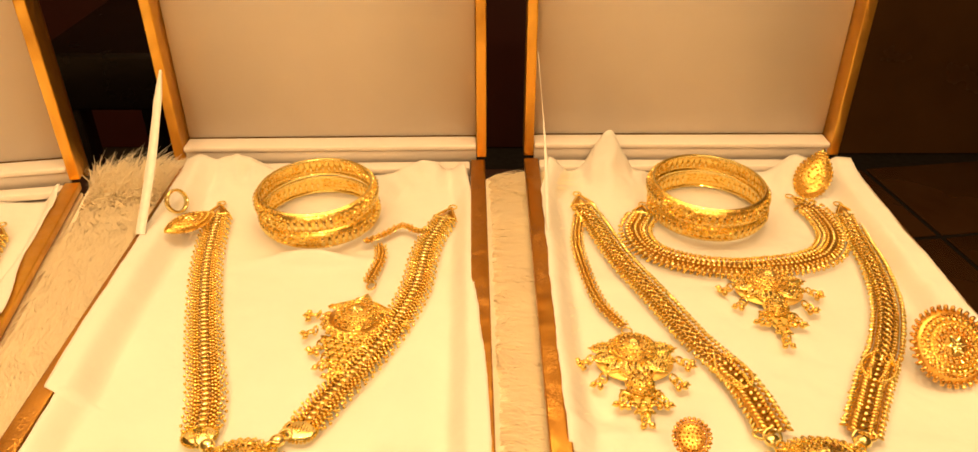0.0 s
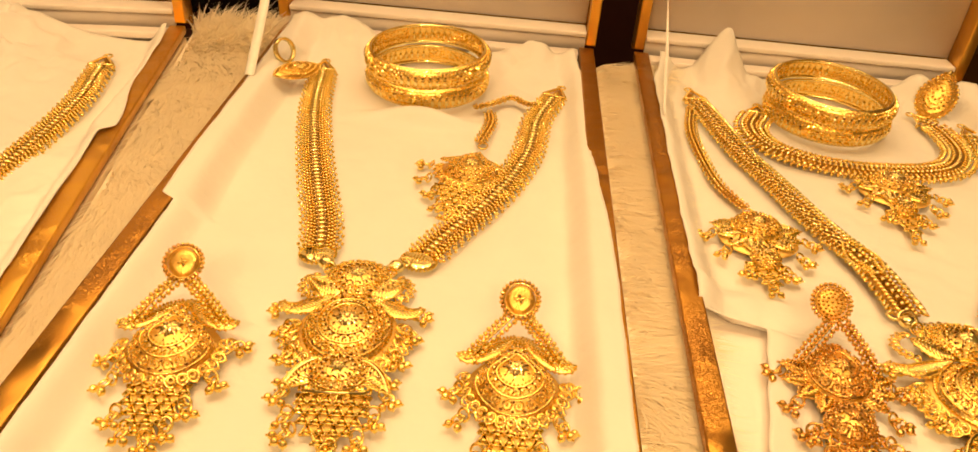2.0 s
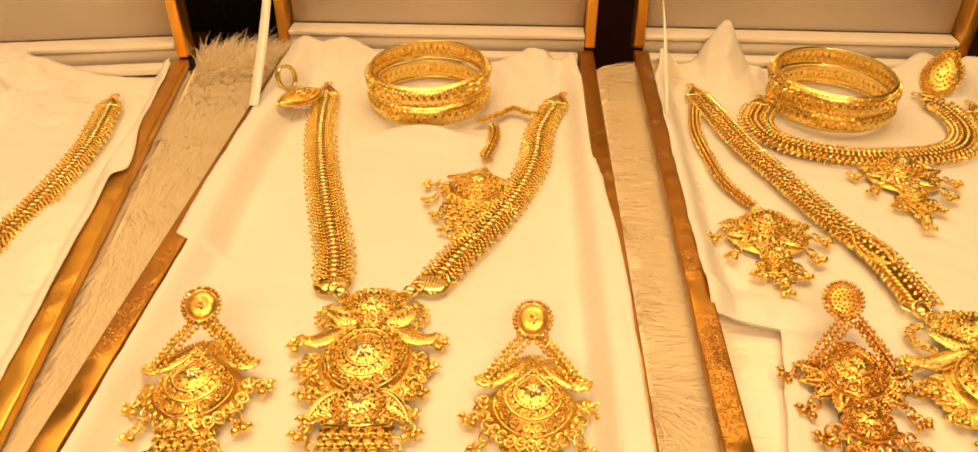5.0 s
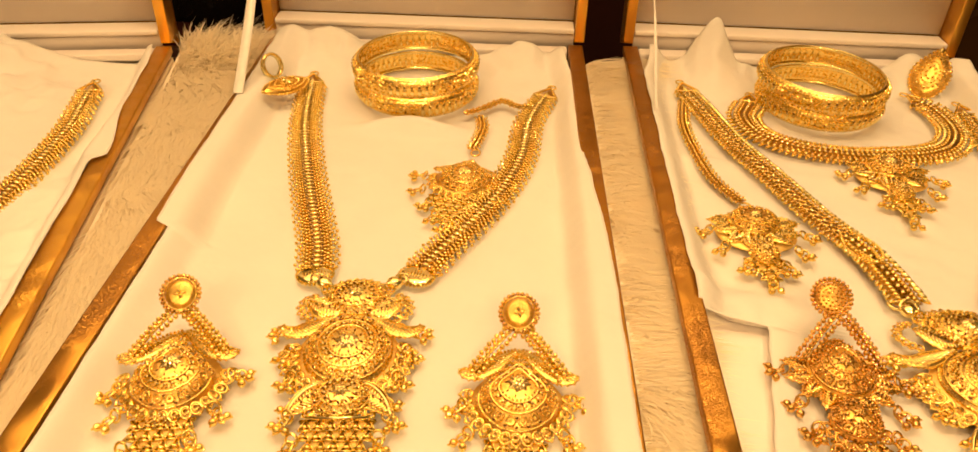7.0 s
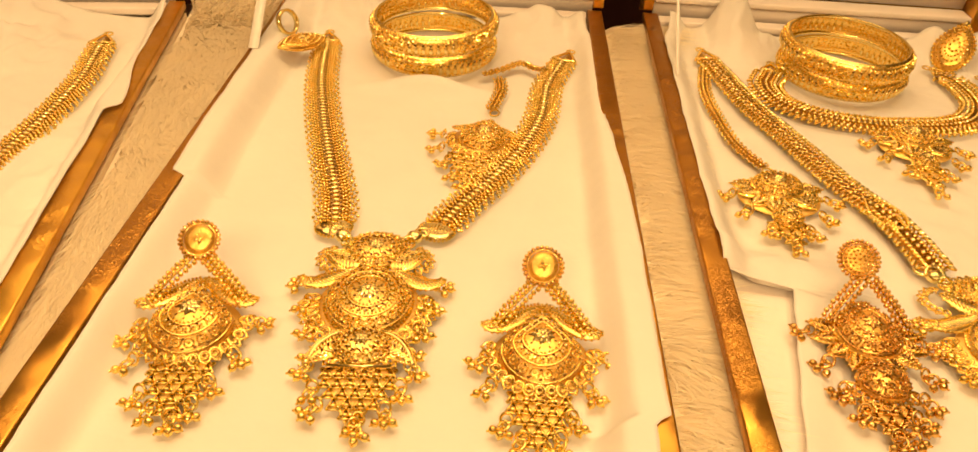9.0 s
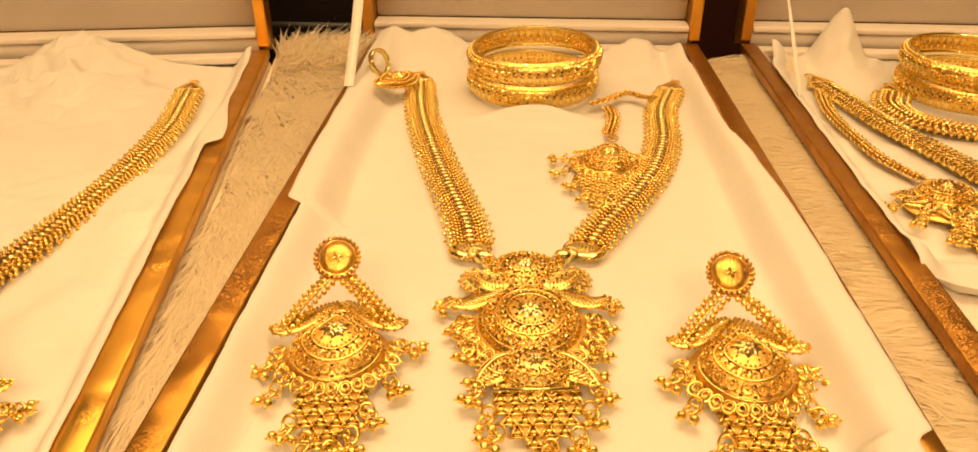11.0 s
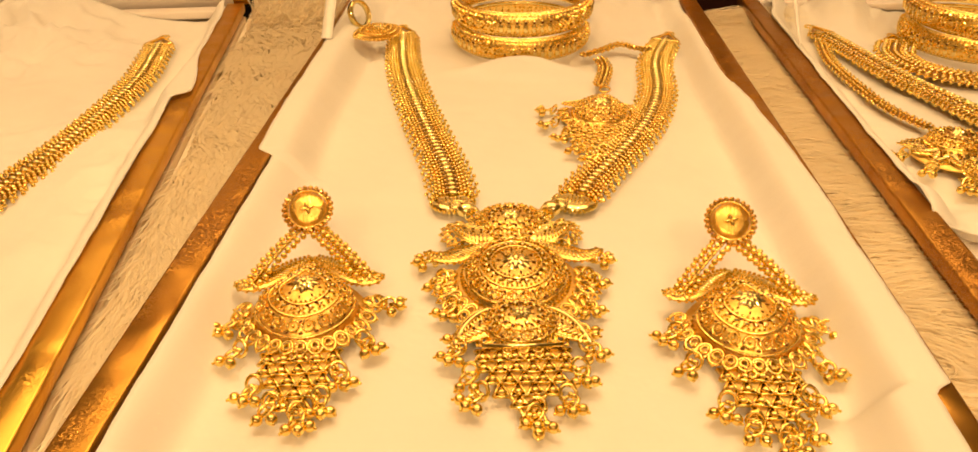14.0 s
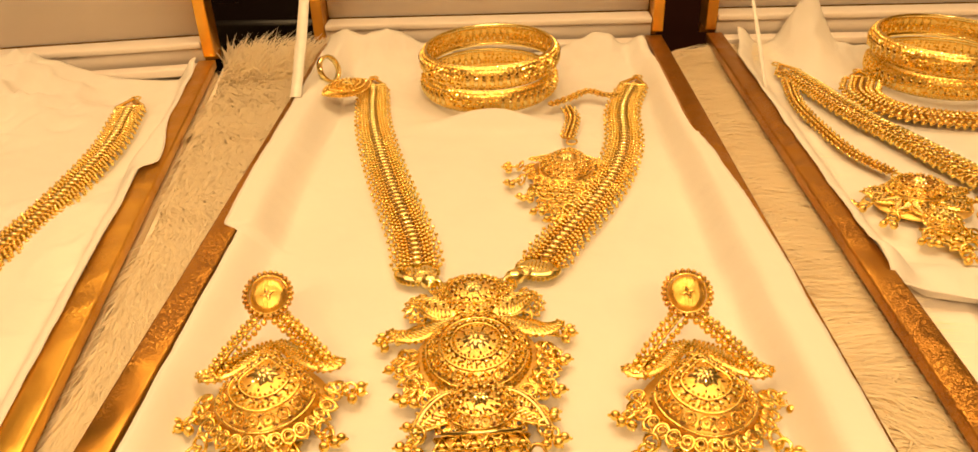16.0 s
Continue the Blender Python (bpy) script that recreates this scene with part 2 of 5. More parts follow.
def block(x0, y0, z0, x1, y1, z1, bev=0.0):
    bm = bmesh.new()
    bmesh.ops.create_cube(bm, size=1, matrix=Matrix.Translation(((x0 + x1) / 2, (y0 + y1) / 2, (z0 + z1) / 2)) @ Matrix.Diagonal((x1 - x0, y1 - y0, z1 - z0, 1)))
    if bev:
        bmesh.ops.bevel(bm, geom=bm.edges[:], offset=bev, segments=2, affect="EDGES", profile=0.6)
    bm.verts.index_update()
    s = (np.array([v.co[:] for v in bm.verts]), [tuple(v.index for v in f.verts) for f in bm.faces])
    bm.free()
    return s


def glide(points, step):
    """A smooth path through the points, in even steps, with 3 coordinates."""
    p = np.array([(*q, 0.0)[:3] for q in points], float)
    p = np.concatenate([[2 * p[0] - p[1]], p, [2 * p[-1] - p[-2]]])
    out = []
    for i in range(1, len(p) - 2):
        for s in np.linspace(0, 1, 24, endpoint=False):
            a, b, c, d = p[i - 1:i + 3]
            out.append(0.5 * (2 * b + (c - a) * s + (2 * a - 5 * b + 4 * c - d) * s ** 2 + (3 * b - a - 3 * c + d) * s ** 3))
    out.append(p[-2])
    out = np.array(out)
    far = np.concatenate([[0], np.cumsum(np.linalg.norm(np.diff(out, axis=0), axis=1))])
    at = np.linspace(0, far[-1], max(2, int(round(far[-1] / step)) + 1))
    return np.stack([np.interp(at, far, out[:, k]) for k in range(3)], 1)


ICO0, ICO1, ICO2 = ico(1), ico(2), ico(3)
RING, RING_FINE, LEAF = torus(0.26, 12, 5), torus(0.2, 18, 6), leaf()
PYRAMID = (np.array([(-1, -0.6, 0), (1, -0.6, 0), (0, 1.1, 0), (0, 0.0, 1.0)]), [(0, 1, 3), (1, 2, 3), (2, 0, 3), (2, 1, 0)])
MM = 0.001


# ---- room ----
def room():
    def slab(name, x0, y0, z0, x1, y1, z1, mat, label, category):
        ob = new(name, Acc().add(block(x0, y0, z0, x1, y1, z1)).mesh(name))
        ob.data.materials.append(mat)
        ob.data.shade_flat()
        return tagged(ob, label, category, kind="structure")
    slab("wall_back", -2.2, 2.1, -0.8, 2.8, 2.2, CEIL, WALL_RED, "dark maroon wall at the back of the shop", "wall")
    slab("wall_panel", 0.80, 2.06, -0.8, 2.8, 2.096, CEIL, PANEL, "brown polished wall panel behind the counter", "wall panel")
    # out of view: these walls and the ceiling are added to bounce light
    slab("wall_front", -2.2, -1.6, -0.8, 2.8, -1.5, CEIL, WALL_BOUNCE, "unseen brown wall facing the counter, added to bounce light", "wall")
    slab("wall_west", -2.3, -1.6, -0.8, -2.2, 2.2, CEIL, WALL_BOUNCE, "unseen brown side wall, added to bounce light", "wall")
    slab("wall_east", 2.8, -1.6, -0.8, 2.9, 2.2, CEIL, WALL_BOUNCE, "unseen brown side wall, added to bounce light", "wall")
    slab("ceiling", -2.3, -1.6, CEIL, 2.9, 2.2, CEIL + 0.1, CEILING, "unseen cream ceiling with warm downlights, kept light for bounce", "ceiling")
    slab("floor", -2.3, -1.6, -0.9, 2.9, 2.2, -0.806, GROUT, "dark floor bed with black joints between tiles", "floor")
    counter = thing("display_counter", pose(0, 0, 0), "dark stained wooden counter top under the jewellery boxes", "counter")
    part("counter_top", Acc().add(block(-0.75, -0.45, -0.052, 0.232, 0.500, -0.027, 0.002)), WOOD, counter)
    part("counter_body", Acc().add(block(-0.72, -0.42, -0.80, 0.20, 0.47, -0.053, 0.002)), WOOD, counter)
    stool = thing("stool", pose(-0.56, 1.40, -0.80, 0, 0, 0), "black lacquered stool standing behind the counter", "stool")
    part("seat", Acc().add(block(-0.18, -0.18, 0.50, 0.18, 0.18, 0.60, 0.01)), BLACK, stool)
    for sx in (-1, 1):
        for sy in (-1, 1):
            part("leg", Acc().add(block(sx * 0.15 - 0.02, sy * 0.15 - 0.02, 0, sx * 0.15 + 0.02, sy * 0.15 + 0.02, 0.50, 0.003)), BLACK, stool)
    # unseen panel, added as fill so the gold reflects a broad bright area
    panel = thing("panel_light", pose(-0.10, 0.72, CEIL), "unseen warm ceiling panel added to brighten the gold", "ceiling light")
    for x0, y0, x1, y1 in ((-0.72, -0.52, 0.72, -0.50), (-0.72, 0.50, 0.72, 0.52), (-0.72, -0.498, -0.70, 0.498), (0.70, -0.498, 0.72, 0.498)):
        part("panel_frame", Acc().add(block(x0, y0, -0.012, x1, y1, -0.0005)), STEEL, panel)
    glow = bpy.data.lights.new("fill_panel_lamp", "AREA")
    glow.shape, glow.size, glow.size_y, glow.energy, glow.color = "RECTANGLE", 1.38, 0.98, 10.8, WARM
    fill_lamp = new("diffuser", glow)
    fill_lamp.matrix_basis = pose(0, 0, -0.006)
    fill_lamp.parent = panel
    for lx, ly, watts in LAMPS:
        lamp = thing("downlight", pose(lx, ly, CEIL), "small round warm recessed ceiling downlight", "ceiling light", "ceiling downlights")
        part("trim_ring", Acc().add(lathe([(0.035, 0.0), (0.047, 0.0), (0.047, -0.004), (0.035, -0.006)], 32, closed=True)), STEEL, lamp)
        data = bpy.data.lights.new("downlight_bulb", "AREA")
        data.shape, data.size, data.energy, data.color = "DISK", 0.066, watts, WARM
        bulb = new("bulb", data)
        bulb.matrix_basis = pose(0, 0, -0.004)
        bulb.parent = lamp


room()

# ---- boxes ----
WALL, RIM_Z, LID_H = 0.008, 0.010, 0.35


def jewel_box(m, width, length, label, ribbon, lid_span, rims):
    """An open box: tray with foil-covered rim and a lid standing upright at its back edge. Origin: middle of the hinge, x right, y back."""
    box = thing("jewellery_box", m, label, "box", "open jewellery boxes")
    w, d = width / 2, length
    part("tray_bottom", Acc().add(block(-w + 0.001, -d + 0.001, -0.026, w - 0.001, -0.001, -0.020)), BOARD, box)
    for side in (-1, 1):
        x0, x1 = sorted((side * w, side * (w - WALL)))
        part("side_wall", Acc().add(block(x0, -d, -0.019, x1, -0.0005, 0.0028, 0.0005)), BOARD, box, "cream board side of the tray")
        g0, g1 = sorted((side * (w - 0.0012), side * (w - WALL)))
        part("foil_groove", Acc().add(block(g0, -d + 0.001, 0.003, g1, -0.001, 0.0052)), FOIL_DARK, box, "recessed brown foil band")
        part("rim_foil", Acc().add(block(x0 - 0.0005, -d - 0.0005, 0.0054, x1 + 0.0005, -0.0005, RIM_Z, 0.0008)), rims[(side + 1) // 2], box, "gold foil strip on the rim")
        part("inner_lining", Acc().add(block(min(side * (w - WALL - 0.0006), side * (w - WALL - 0.003)), -d + WALL, -0.0195, max(side * (w - WALL - 0.0006), side * (w - WALL - 0.003)), -0.0100, 0.0030)), LINING, box, "white lining inside the tray wall")
    part("front_wall", Acc().add(block(-w + WALL + 0.001, -d, -0.019, w - WALL - 0.001, -d + WALL - 0.001, 0.0052, 0.0005)), BOARD, box)
    part("rim_foil", Acc().add(block(-w + WALL + 0.001, -d - 0.0006, 0.0054, w - WALL - 0.001, -d + WALL - 0.001, RIM_Z - 0.0003, 0.0008)), FOIL, box, "gold foil strip on the front rim")
    part("tray_pad", Acc().add(block(-w + 0.0118, -d + 0.0095, -0.0190, w - 0.0118, -0.0100, -0.0016, 0.002)), LINING, box, "white padded board in the bottom of the tray")
    part("back_wall", Acc().add(block(-w + WALL + 0.001, -0.004, -0.0195, w - WALL - 0.001, -0.0008, 0.0040, 0.0005)), LINING, box, "white lined back wall")
    part("back_rim", Acc().add(block(-w + WALL + 0.001, -0.0095, 0.0046, w - WALL - 0.001, -0.0006, 0.0088, 0.0008)), LINING, box, "white padded back rim")
    a, b = lid_span
    lid = part("lid", Acc().add(block(a, 0.018, 0.004, b, 0.022, LID_H, 0.001)), FOIL_DARK, box, "upright lid covered with foil outside")
    part("lid_lining", Acc().add(block(a + 0.006, 0.0145, 0.0196, b - 0.006, 0.0175, LID_H - 0.006)), LINING, lid, "plain white lining inside the lid")
    part("lid_ledge", Acc().add(block(a + 0.006, 0.0002, 0.0160, b - 0.006, 0.0142, 0.0192, 0.001)), LINING, lid, "white padded ledge along the hinge")
    part("hinge_cloth", Acc().add(block(a + 0.006, 0.0030, 0.0045, b - 0.006, 0.0050, 0.0158)), LINING, lid, "white cloth over the hinge")
    for x0, x1 in ((a - 0.0005, a + 0.0056), (b - 0.0056, b + 0.0005)):
        part("lid_side", Acc().add(block(x0, 0.0003, 0.0108, x1, 0.0178, LID_H, 0.0008)), FOIL, lid, "gold foil edge of the lid")
    part("lid_top", Acc().add(block(a + 0.006, 0.0003, LID_H - 0.0055, b - 0.006, 0.0142, LID_H, 0.0008)), FOIL, lid, "gold foil edge of the lid")
    if ribbon:
        top, low, wide, twist = ribbon
        p = glide([top, (np.array(top) * 0.5 + np.array(low) * 0.5 + (0.001, -0.002, -0.002)), low], 0.004)
        acc, v, f = Acc(), [], []
        for i, q in enumerate(p):
            a = twist + 0.35 * math.sin(i * 0.22)
            half = wide / 2 * (0.25 + 0.75 * min(1, i / 5))
            side = np.array((math.cos(a), math.sin(a) * 0.6, math.sin(a) * 0.5)) * half
            for off in (0, 0.0003):
                v += [q - side + (0, -off, off), q + side + (0, -off, off)]
        for i in range(len(p) - 1):
            k = 4 * i
            f += [(k, k + 4, k + 5, k + 1), (k + 2, k + 3, k + 7, k + 6), (k, k + 2, k + 6, k + 4), (k + 1, k + 5, k + 7, k + 3)]
        part("lid_ribbon", acc.add((np.array(v), f)), RIBBON, box, "white satin ribbon holding the lid open")
    return box


# hinge middle, turn, size of each box
MID = pose(-0.0965, 0.4410, 0, 0, 0, 1.2)
RIGHT = pose(0.1235, 0.4455, 0, 0, 0, 0.2)
LEFT = pose(-0.3366, 0.3976, 0, 0, 0, 9.8)
LONG = 0.349
jewel_box(MID, 0.1870, LONG, "open gold-rimmed box with white lining holding a bridal set", ((-0.0945, -0.002, 0.071), (-0.0905, -0.086, 0.0112), 0.0052, 0.15), (-0.0990, 0.0945), (FOIL_DARK, FOIL_DARK))
jewel_box(RIGHT, 0.202, LONG, "open gold-rimmed box with white lining holding two necklaces", ((-0.0950, -0.002, 0.080), (-0.0920, -0.088, 0.0112), 0.003, 1.2), (-0.1010, 0.0965), (FOIL_DARK, FOIL_DARK))
jewel_box(LEFT, 0.187, LONG, "open gold-rimmed box with crumpled tissue beside white fur", None, (-0.0935, 0.0935), (FOIL, FOIL))


# ---- tissue paper ----
def smooth(a, b, x):
    s = np.clip((x - a) / (b - a), 0, 1)
    return s * s * (3 - 2 * s)


def hill(x, y, cx, cy, sx, sy, h):
    return h * np.exp(-((x - cx) / sx) ** 2 - ((y - cy) / sy) ** 2)


def tissue(m, left, right, back, front, rise_l, rise_r, hills, label, seed, creases=14, hold_l=lambda y: 0.0, hold_r=lambda y: 0.0, rough=1.0, heaps=()):
    """A thin sheet between edge lines left(y) and right(y), lying in the tray and climbing its walls; metres, in the frame m."""
    ob_rng = np.random.RandomState(seed)
    ny, nx = 170, 120
    v, f = np.zeros((ny + 1, nx + 1, 3)), []
    lines = [(ob_rng.uniform(-0.1, 0.1), ob_rng.uniform(front, back), ob_rng.uniform(0, math.pi), ob_rng.uniform(0.03, 0.10), ob_rng.uniform(-1, 1)) for _ in range(creases)]
    for i in range(ny + 1):
        y = front + (back - front) * i / ny
        xl, xr = left(y), right(y)
        x = xl + (xr - xl) * np.linspace(0, 1, nx + 1)
        hl, hr = hold_l(y), hold_r(y)
        z = rise_l(y) * (1 - smooth(hl, hl + 0.013, x - xl)) + rise_r(y) * (1 - smooth(hr, hr + 0.011, xr - x))
        inner = smooth(0, 0.02, np.minimum(x - xl, xr - x))
        fold = np.zeros(nx + 1)
        for cx, cy, a, ln, s in lines:
            u, w = (x - cx) * math.cos(a) + (y - cy) * math.sin(a), -(x - cx) * math.sin(a) + (y - cy) * math.cos(a)
            fold += s * 0.0011 * np.exp(-(u / ln) ** 2) * (smooth(-0.006, 0.0, w) * (1 - smooth(0.0, 0.013, w)))
        fold += rough * np.array([0.0005 * noise.noise((xx * 22, y * 22, seed)) + 0.0003 * (0.5 - abs(noise.noise((xx * 55 + y * 20, y * 55, seed + 3)))) for xx in x])
        z = z + inner * np.minimum(fold - 0.0004 * rough, 0.0009) + (1 - inner) * 0.4 * fold
        z = np.maximum(z, -0.0009)
        for h in hills:
            z = z + hill(x, y, *h)
        for cx, cy, sx, sy, amp in heaps:
            ridge = np.array([0.55 - abs(noise.noise((xx * 42 + y * 14, y * 48, seed + 7))) - 0.6 * abs(noise.noise((xx * 95, y * 90 - xx * 30, seed + 9))) for xx in x])
            z = z + hill(x, y, cx, cy, sx, sy, 1.0) * amp * ridge
        v[i, :, 0], v[i, :, 1], v[i, :, 2] = x, y, z
    k = nx + 1
    for i in range(ny):
        for j in range(nx):
            f.append((i * k + j, i * k + j + 1, (i + 1) * k + j + 1, (i + 1) * k + j))
    ob = new("tissue_paper", Acc().add((v.reshape(-1, 3), f)).mesh("tissue_paper"))
    ob.data.materials.append(TISSUE)
    ob.matrix_basis = m
    sol = ob.modifiers.new("thickness", "SOLIDIFY")
    sol.thickness, sol.offset = 0.00018, 1
    return tagged(ob, label, "tissue paper", "tissue sheets in the boxes")


def jag(y, seed, amp):
    return amp * (noise.noise((y * 60, seed, 0.3)) + 0.5 * noise.noise((y * 190, seed, 2.3)))


def mid_left(y):
    x = -0.1830 + 0.021 * (0.109 - y)
    return x + 0.0024 + 0.0056 * smooth(0.2385, 0.2365, y) + 0.0012 * smooth(0.27, 0.24, y) + 0.003 * smooth(0.41, 0.43, y) + jag(y, 1, 0.0004)


def mid_right(y):
    x = -0.0052 + 0.021 * (0.2435 - y)
    over = smooth(0.34, 0.22, y)
    bite = smooth(0.134, 0.130, y) * (1 - smooth(0.112, 0.108, y))
    return x - 0.0012 + over * 0.0064 - bite * 0.0048 + jag(y, 2, 0.0006) - 0.004 * smooth(0.40, 0.43, y)


tissue(Matrix(), mid_left, mid_right, 0.4300, 0.1005,
       lambda y: 0.0106 if y > 0.2375 else 0.0092, lambda y: 0.0086 + 0.0022 * smooth(0.34, 0.28, y),
       [(-0.155, 0.437, 0.020, 0.022, 0.017), (-0.040, 0.437, 0.014, 0.020, 0.014), (-0.094, 0.3425, 0.024, 0.0055, 0.0088), (-0.1, 0.432, 0.2, 0.01, 0.005)],
       "white tissue sheet lining the box, faintly creased", 4, 26,
       lambda y: 0.0072 * smooth(0.2365, 0.2385, y), lambda y: 0.0015 + 0.0060 * smooth(0.34, 0.22, y), rough=1.7,
       heaps=[(-0.150, 0.425, 0.028, 0.018, 0.006), (-0.040, 0.425, 0.028, 0.020, 0.006), (-0.09, 0.300, 0.035, 0.03, 0.0016), (-0.09, 0.125, 0.09, 0.012, 0.0012)])


def right_left(y):
    cut = smooth(0.2075, 0.2035, y)
    return 0.0300 + cut * (0.0262 - 0.19 * (0.205 - y)) + jag(y, 3, 0.0007) + 0.006 * smooth(0.40, 0.43, y)


tissue(Matrix(), right_left, lambda y: 0.2230 + 0.004 * (0.44 - y) + jag(y, 4, 0.0005), 0.4350, 0.102,
       lambda y: 0.0086 * smooth(0.203, 0.212, y) + 0.0022, lambda y: 0.0108,
       [(0.072, 0.442, 0.012, 0.026, 0.028), (0.190, 0.442, 0.013, 0.018, 0.014), (0.052, 0.219, 0.022, 0.005, 0.0030), (0.044, 0.232, 0.012, 0.006, -0.0010), (0.12, 0.437, 0.2, 0.01, 0.005)],
       "white tissue sheet with a folded-back edge showing the tray", 9, 30, hold_l=lambda y: 0.001, hold_r=lambda y: 0.0085, rough=2.4,
       heaps=[(0.070, 0.430, 0.028, 0.018, 0.008), (0.185, 0.425, 0.028, 0.020, 0.006), (0.135, 0.270, 0.025, 0.03, 0.0016), (0.045, 0.222, 0.016, 0.016, 0.004), (0.215, 0.33, 0.010, 0.05, 0.003)])


def left_right(y):
    tab = smooth(-0.135, -0.130, y) * (1 - smooth(-0.126, -0.075, y))
    return 0.0864 + 0.0062 * tab + jag(y, 6, 0.0004)


tissue(LEFT, lambda y: -0.0845, left_right, -0.010, -0.338,
       lambda y: 0.008, lambda y: 0.0104 + 0.001 * smooth(-0.15, -0.13, y) * (1 - smooth(-0.10, -0.08, y)),
       [(0.000, -0.005, 0.032, 0.035, 0.018), (0.02, -0.045, 0.02, 0.02, 0.003), (0.062, -0.17, 0.02, 0.05, 0.004), (0.0, -0.008, 0.2, 0.01, 0.005)],
       "crumpled white tissue sheet overlapping the rim", 14, 40, hold_r=lambda y: 0.0008 + 0.0085 * smooth(-0.135, -0.13, y) * (1 - smooth(-0.126, -0.075, y)), rough=3.5,
       heaps=[(-0.01, -0.035, 0.045, 0.030, 0.020), (0.070, -0.19, 0.012, 0.07, 0.004), (0.01, -0.20, 0.03, 0.08, 0.004)])


# ---- faux fur ----
def fur():
    mat_ = thing("fur_mat", pose(0, 0, -0.0268), "cream faux fur mat spread under the jewellery boxes", "fur mat")
    part("backing", Acc().add(block(-0.62, -0.30, 0, 0.214, 0.438, 0.0006)), FUR_BASE, mat_)
    rng = np.random.RandomState(5)
    DEEP_ = 0.0272
    tan, cot = math.tan(radians(9.8)), math.cos(radians(9.8))

    def left_wall(y):
        return -0.3366 + 0.0935 / cot - (y - 0.3976) * tan

    def tuft(n, place, name, lift=1.0, thin=1.0):
        v, f = np.zeros((n, 7, 3)), []
        p, lean = place(n)
        ln = rng.uniform(0.010, 0.024, n)
        ln = ln * (1 + 0.9 * smooth(0.405, 0.43, p[:, 1]))
        wid = rng.uniform(0.00022, 0.00060, n) * thin
        side = rng.uniform(0, math.pi, n)
        sx, sy = np.cos(side) * wid, np.sin(side) * wid
        curl = rng.normal(0, 0.18, (n, 2))
        for k, s in enumerate((0, 0.4, 0.75)):
            bend = s ** 1.6
            cx = p[:, 0] + ln * bend * (lean[:, 0] + curl[:, 0] * s)
            cy = p[:, 1] + ln * bend * (lean[:, 1] + curl[:, 1] * s)
            cz = DEEP_ - 0.001 + lift * ln * s * (0.44 - 0.24 * s * np.hypot(lean[:, 0], lean[:, 1]))
            for e, q in ((0, -1), (1, 1)):
                v[:, 2 * k + e] = np.stack([cx + q * sx * (1 - 0.4 * s), cy + q * sy * (1 - 0.4 * s), cz], 1)
        v[:, 6] = np.stack([p[:, 0] + ln * (lean[:, 0] + curl[:, 0]), p[:, 1] + ln * (lean[:, 1] + curl[:, 1]), DEEP_ - 0.001 + lift * ln * (0.44 - 0.24 * np.hypot(lean[:, 0], lean[:, 1]))], 1)
        for i in range(n):
            b = 7 * i
            f += [(b, b + 1, b + 3, b + 2), (b + 2, b + 3, b + 5, b + 4), (b + 4, b + 5, b + 6)]
        tagged(part(name, Acc().add((v.reshape(-1, 3), f)), FUR, mat_), kind="stuff")

    def comb(p, ax, ay):
        wave = np.array([noise.noise((x * 35, y * 35, 1.0)) + 0.6 * noise.noise((x * 150, y * 70, 4.0)) for x, y in p])
        return np.stack([ax + 0.35 * wave, ay + 0.3 * wave], 1)

    def channel_left(n):
        y = rng.uniform(0.07, 0.432, n)
        a, b = left_wall(y) + 0.002, -0.1835 + 0.021 * (0.109 - y) - 0.002
        p = np.stack([a + (b - a) * rng.uniform(0, 1, n), y], 1)
        lean = comb(p, 0.30, -0.75)
        lean[:, 1] += 1.0 * smooth(0.39, 0.43, y)
        return p, lean

    def channel_right(n):
        y = rng.uniform(0.07, 0.436, n)
        a, b = 0.0012 + 0.021 * (0.2435 - y) + 0.001, np.full(n, 0.0222)
        p = np.stack([a + (b - a) * rng.uniform(0, 1, n), y], 1)
        return p, comb(p, 0.75, -0.25)

    def apron(n):
        p = np.stack([rng.uniform(-0.26, 0.21, n), rng.uniform(0.03, 0.088, n)], 1)
        return p, comb(p, 0.2, -0.5)
    def cushion(edges, y0, y1):
        """The dense lower pile that fills a gap between two boxes."""
        pts = [(edges(y0)[0], y0), (edges(y0)[1], y0), (edges(y1)[1], y1), (edges(y1)[0], y1)]
        v = [(x, y, z) for z in (0.0008, DEEP_) for x, y in pts]
        tagged(part("fur_ground", Acc().add((np.array(v), [(3, 2, 1, 0), (4, 5, 6, 7), (0, 1, 5, 4), (1, 2, 6, 5), (2, 3, 7, 6), (3, 0, 4, 7)])), FUR_BASE, mat_, flat=True), kind="stuff")
    cushion(lambda y: (left_wall(y) + 0.0005, -0.1835 + 0.021 * (0.109 - y) - 0.0005), 0.075, 0.430)
    cushion(lambda y: (0.0012 + 0.021 * (0.2435 - y) + 0.0005, 0.0222), 0.075, 0.434)
    tuft(44000, channel_left, "fur", 1.05, 1.0)
    tuft(17000, channel_right, "fur", 0.85, 0.75)
    DEEP_ = 0.0015
    tuft(14000, apron, "fur")


fur()

# ---- jewellery, in millimetres ----


class Jewel(Acc):
    def mesh(self, name):
        self.v = [a * MM for a in self.v]
        return Acc.mesh(self, name)


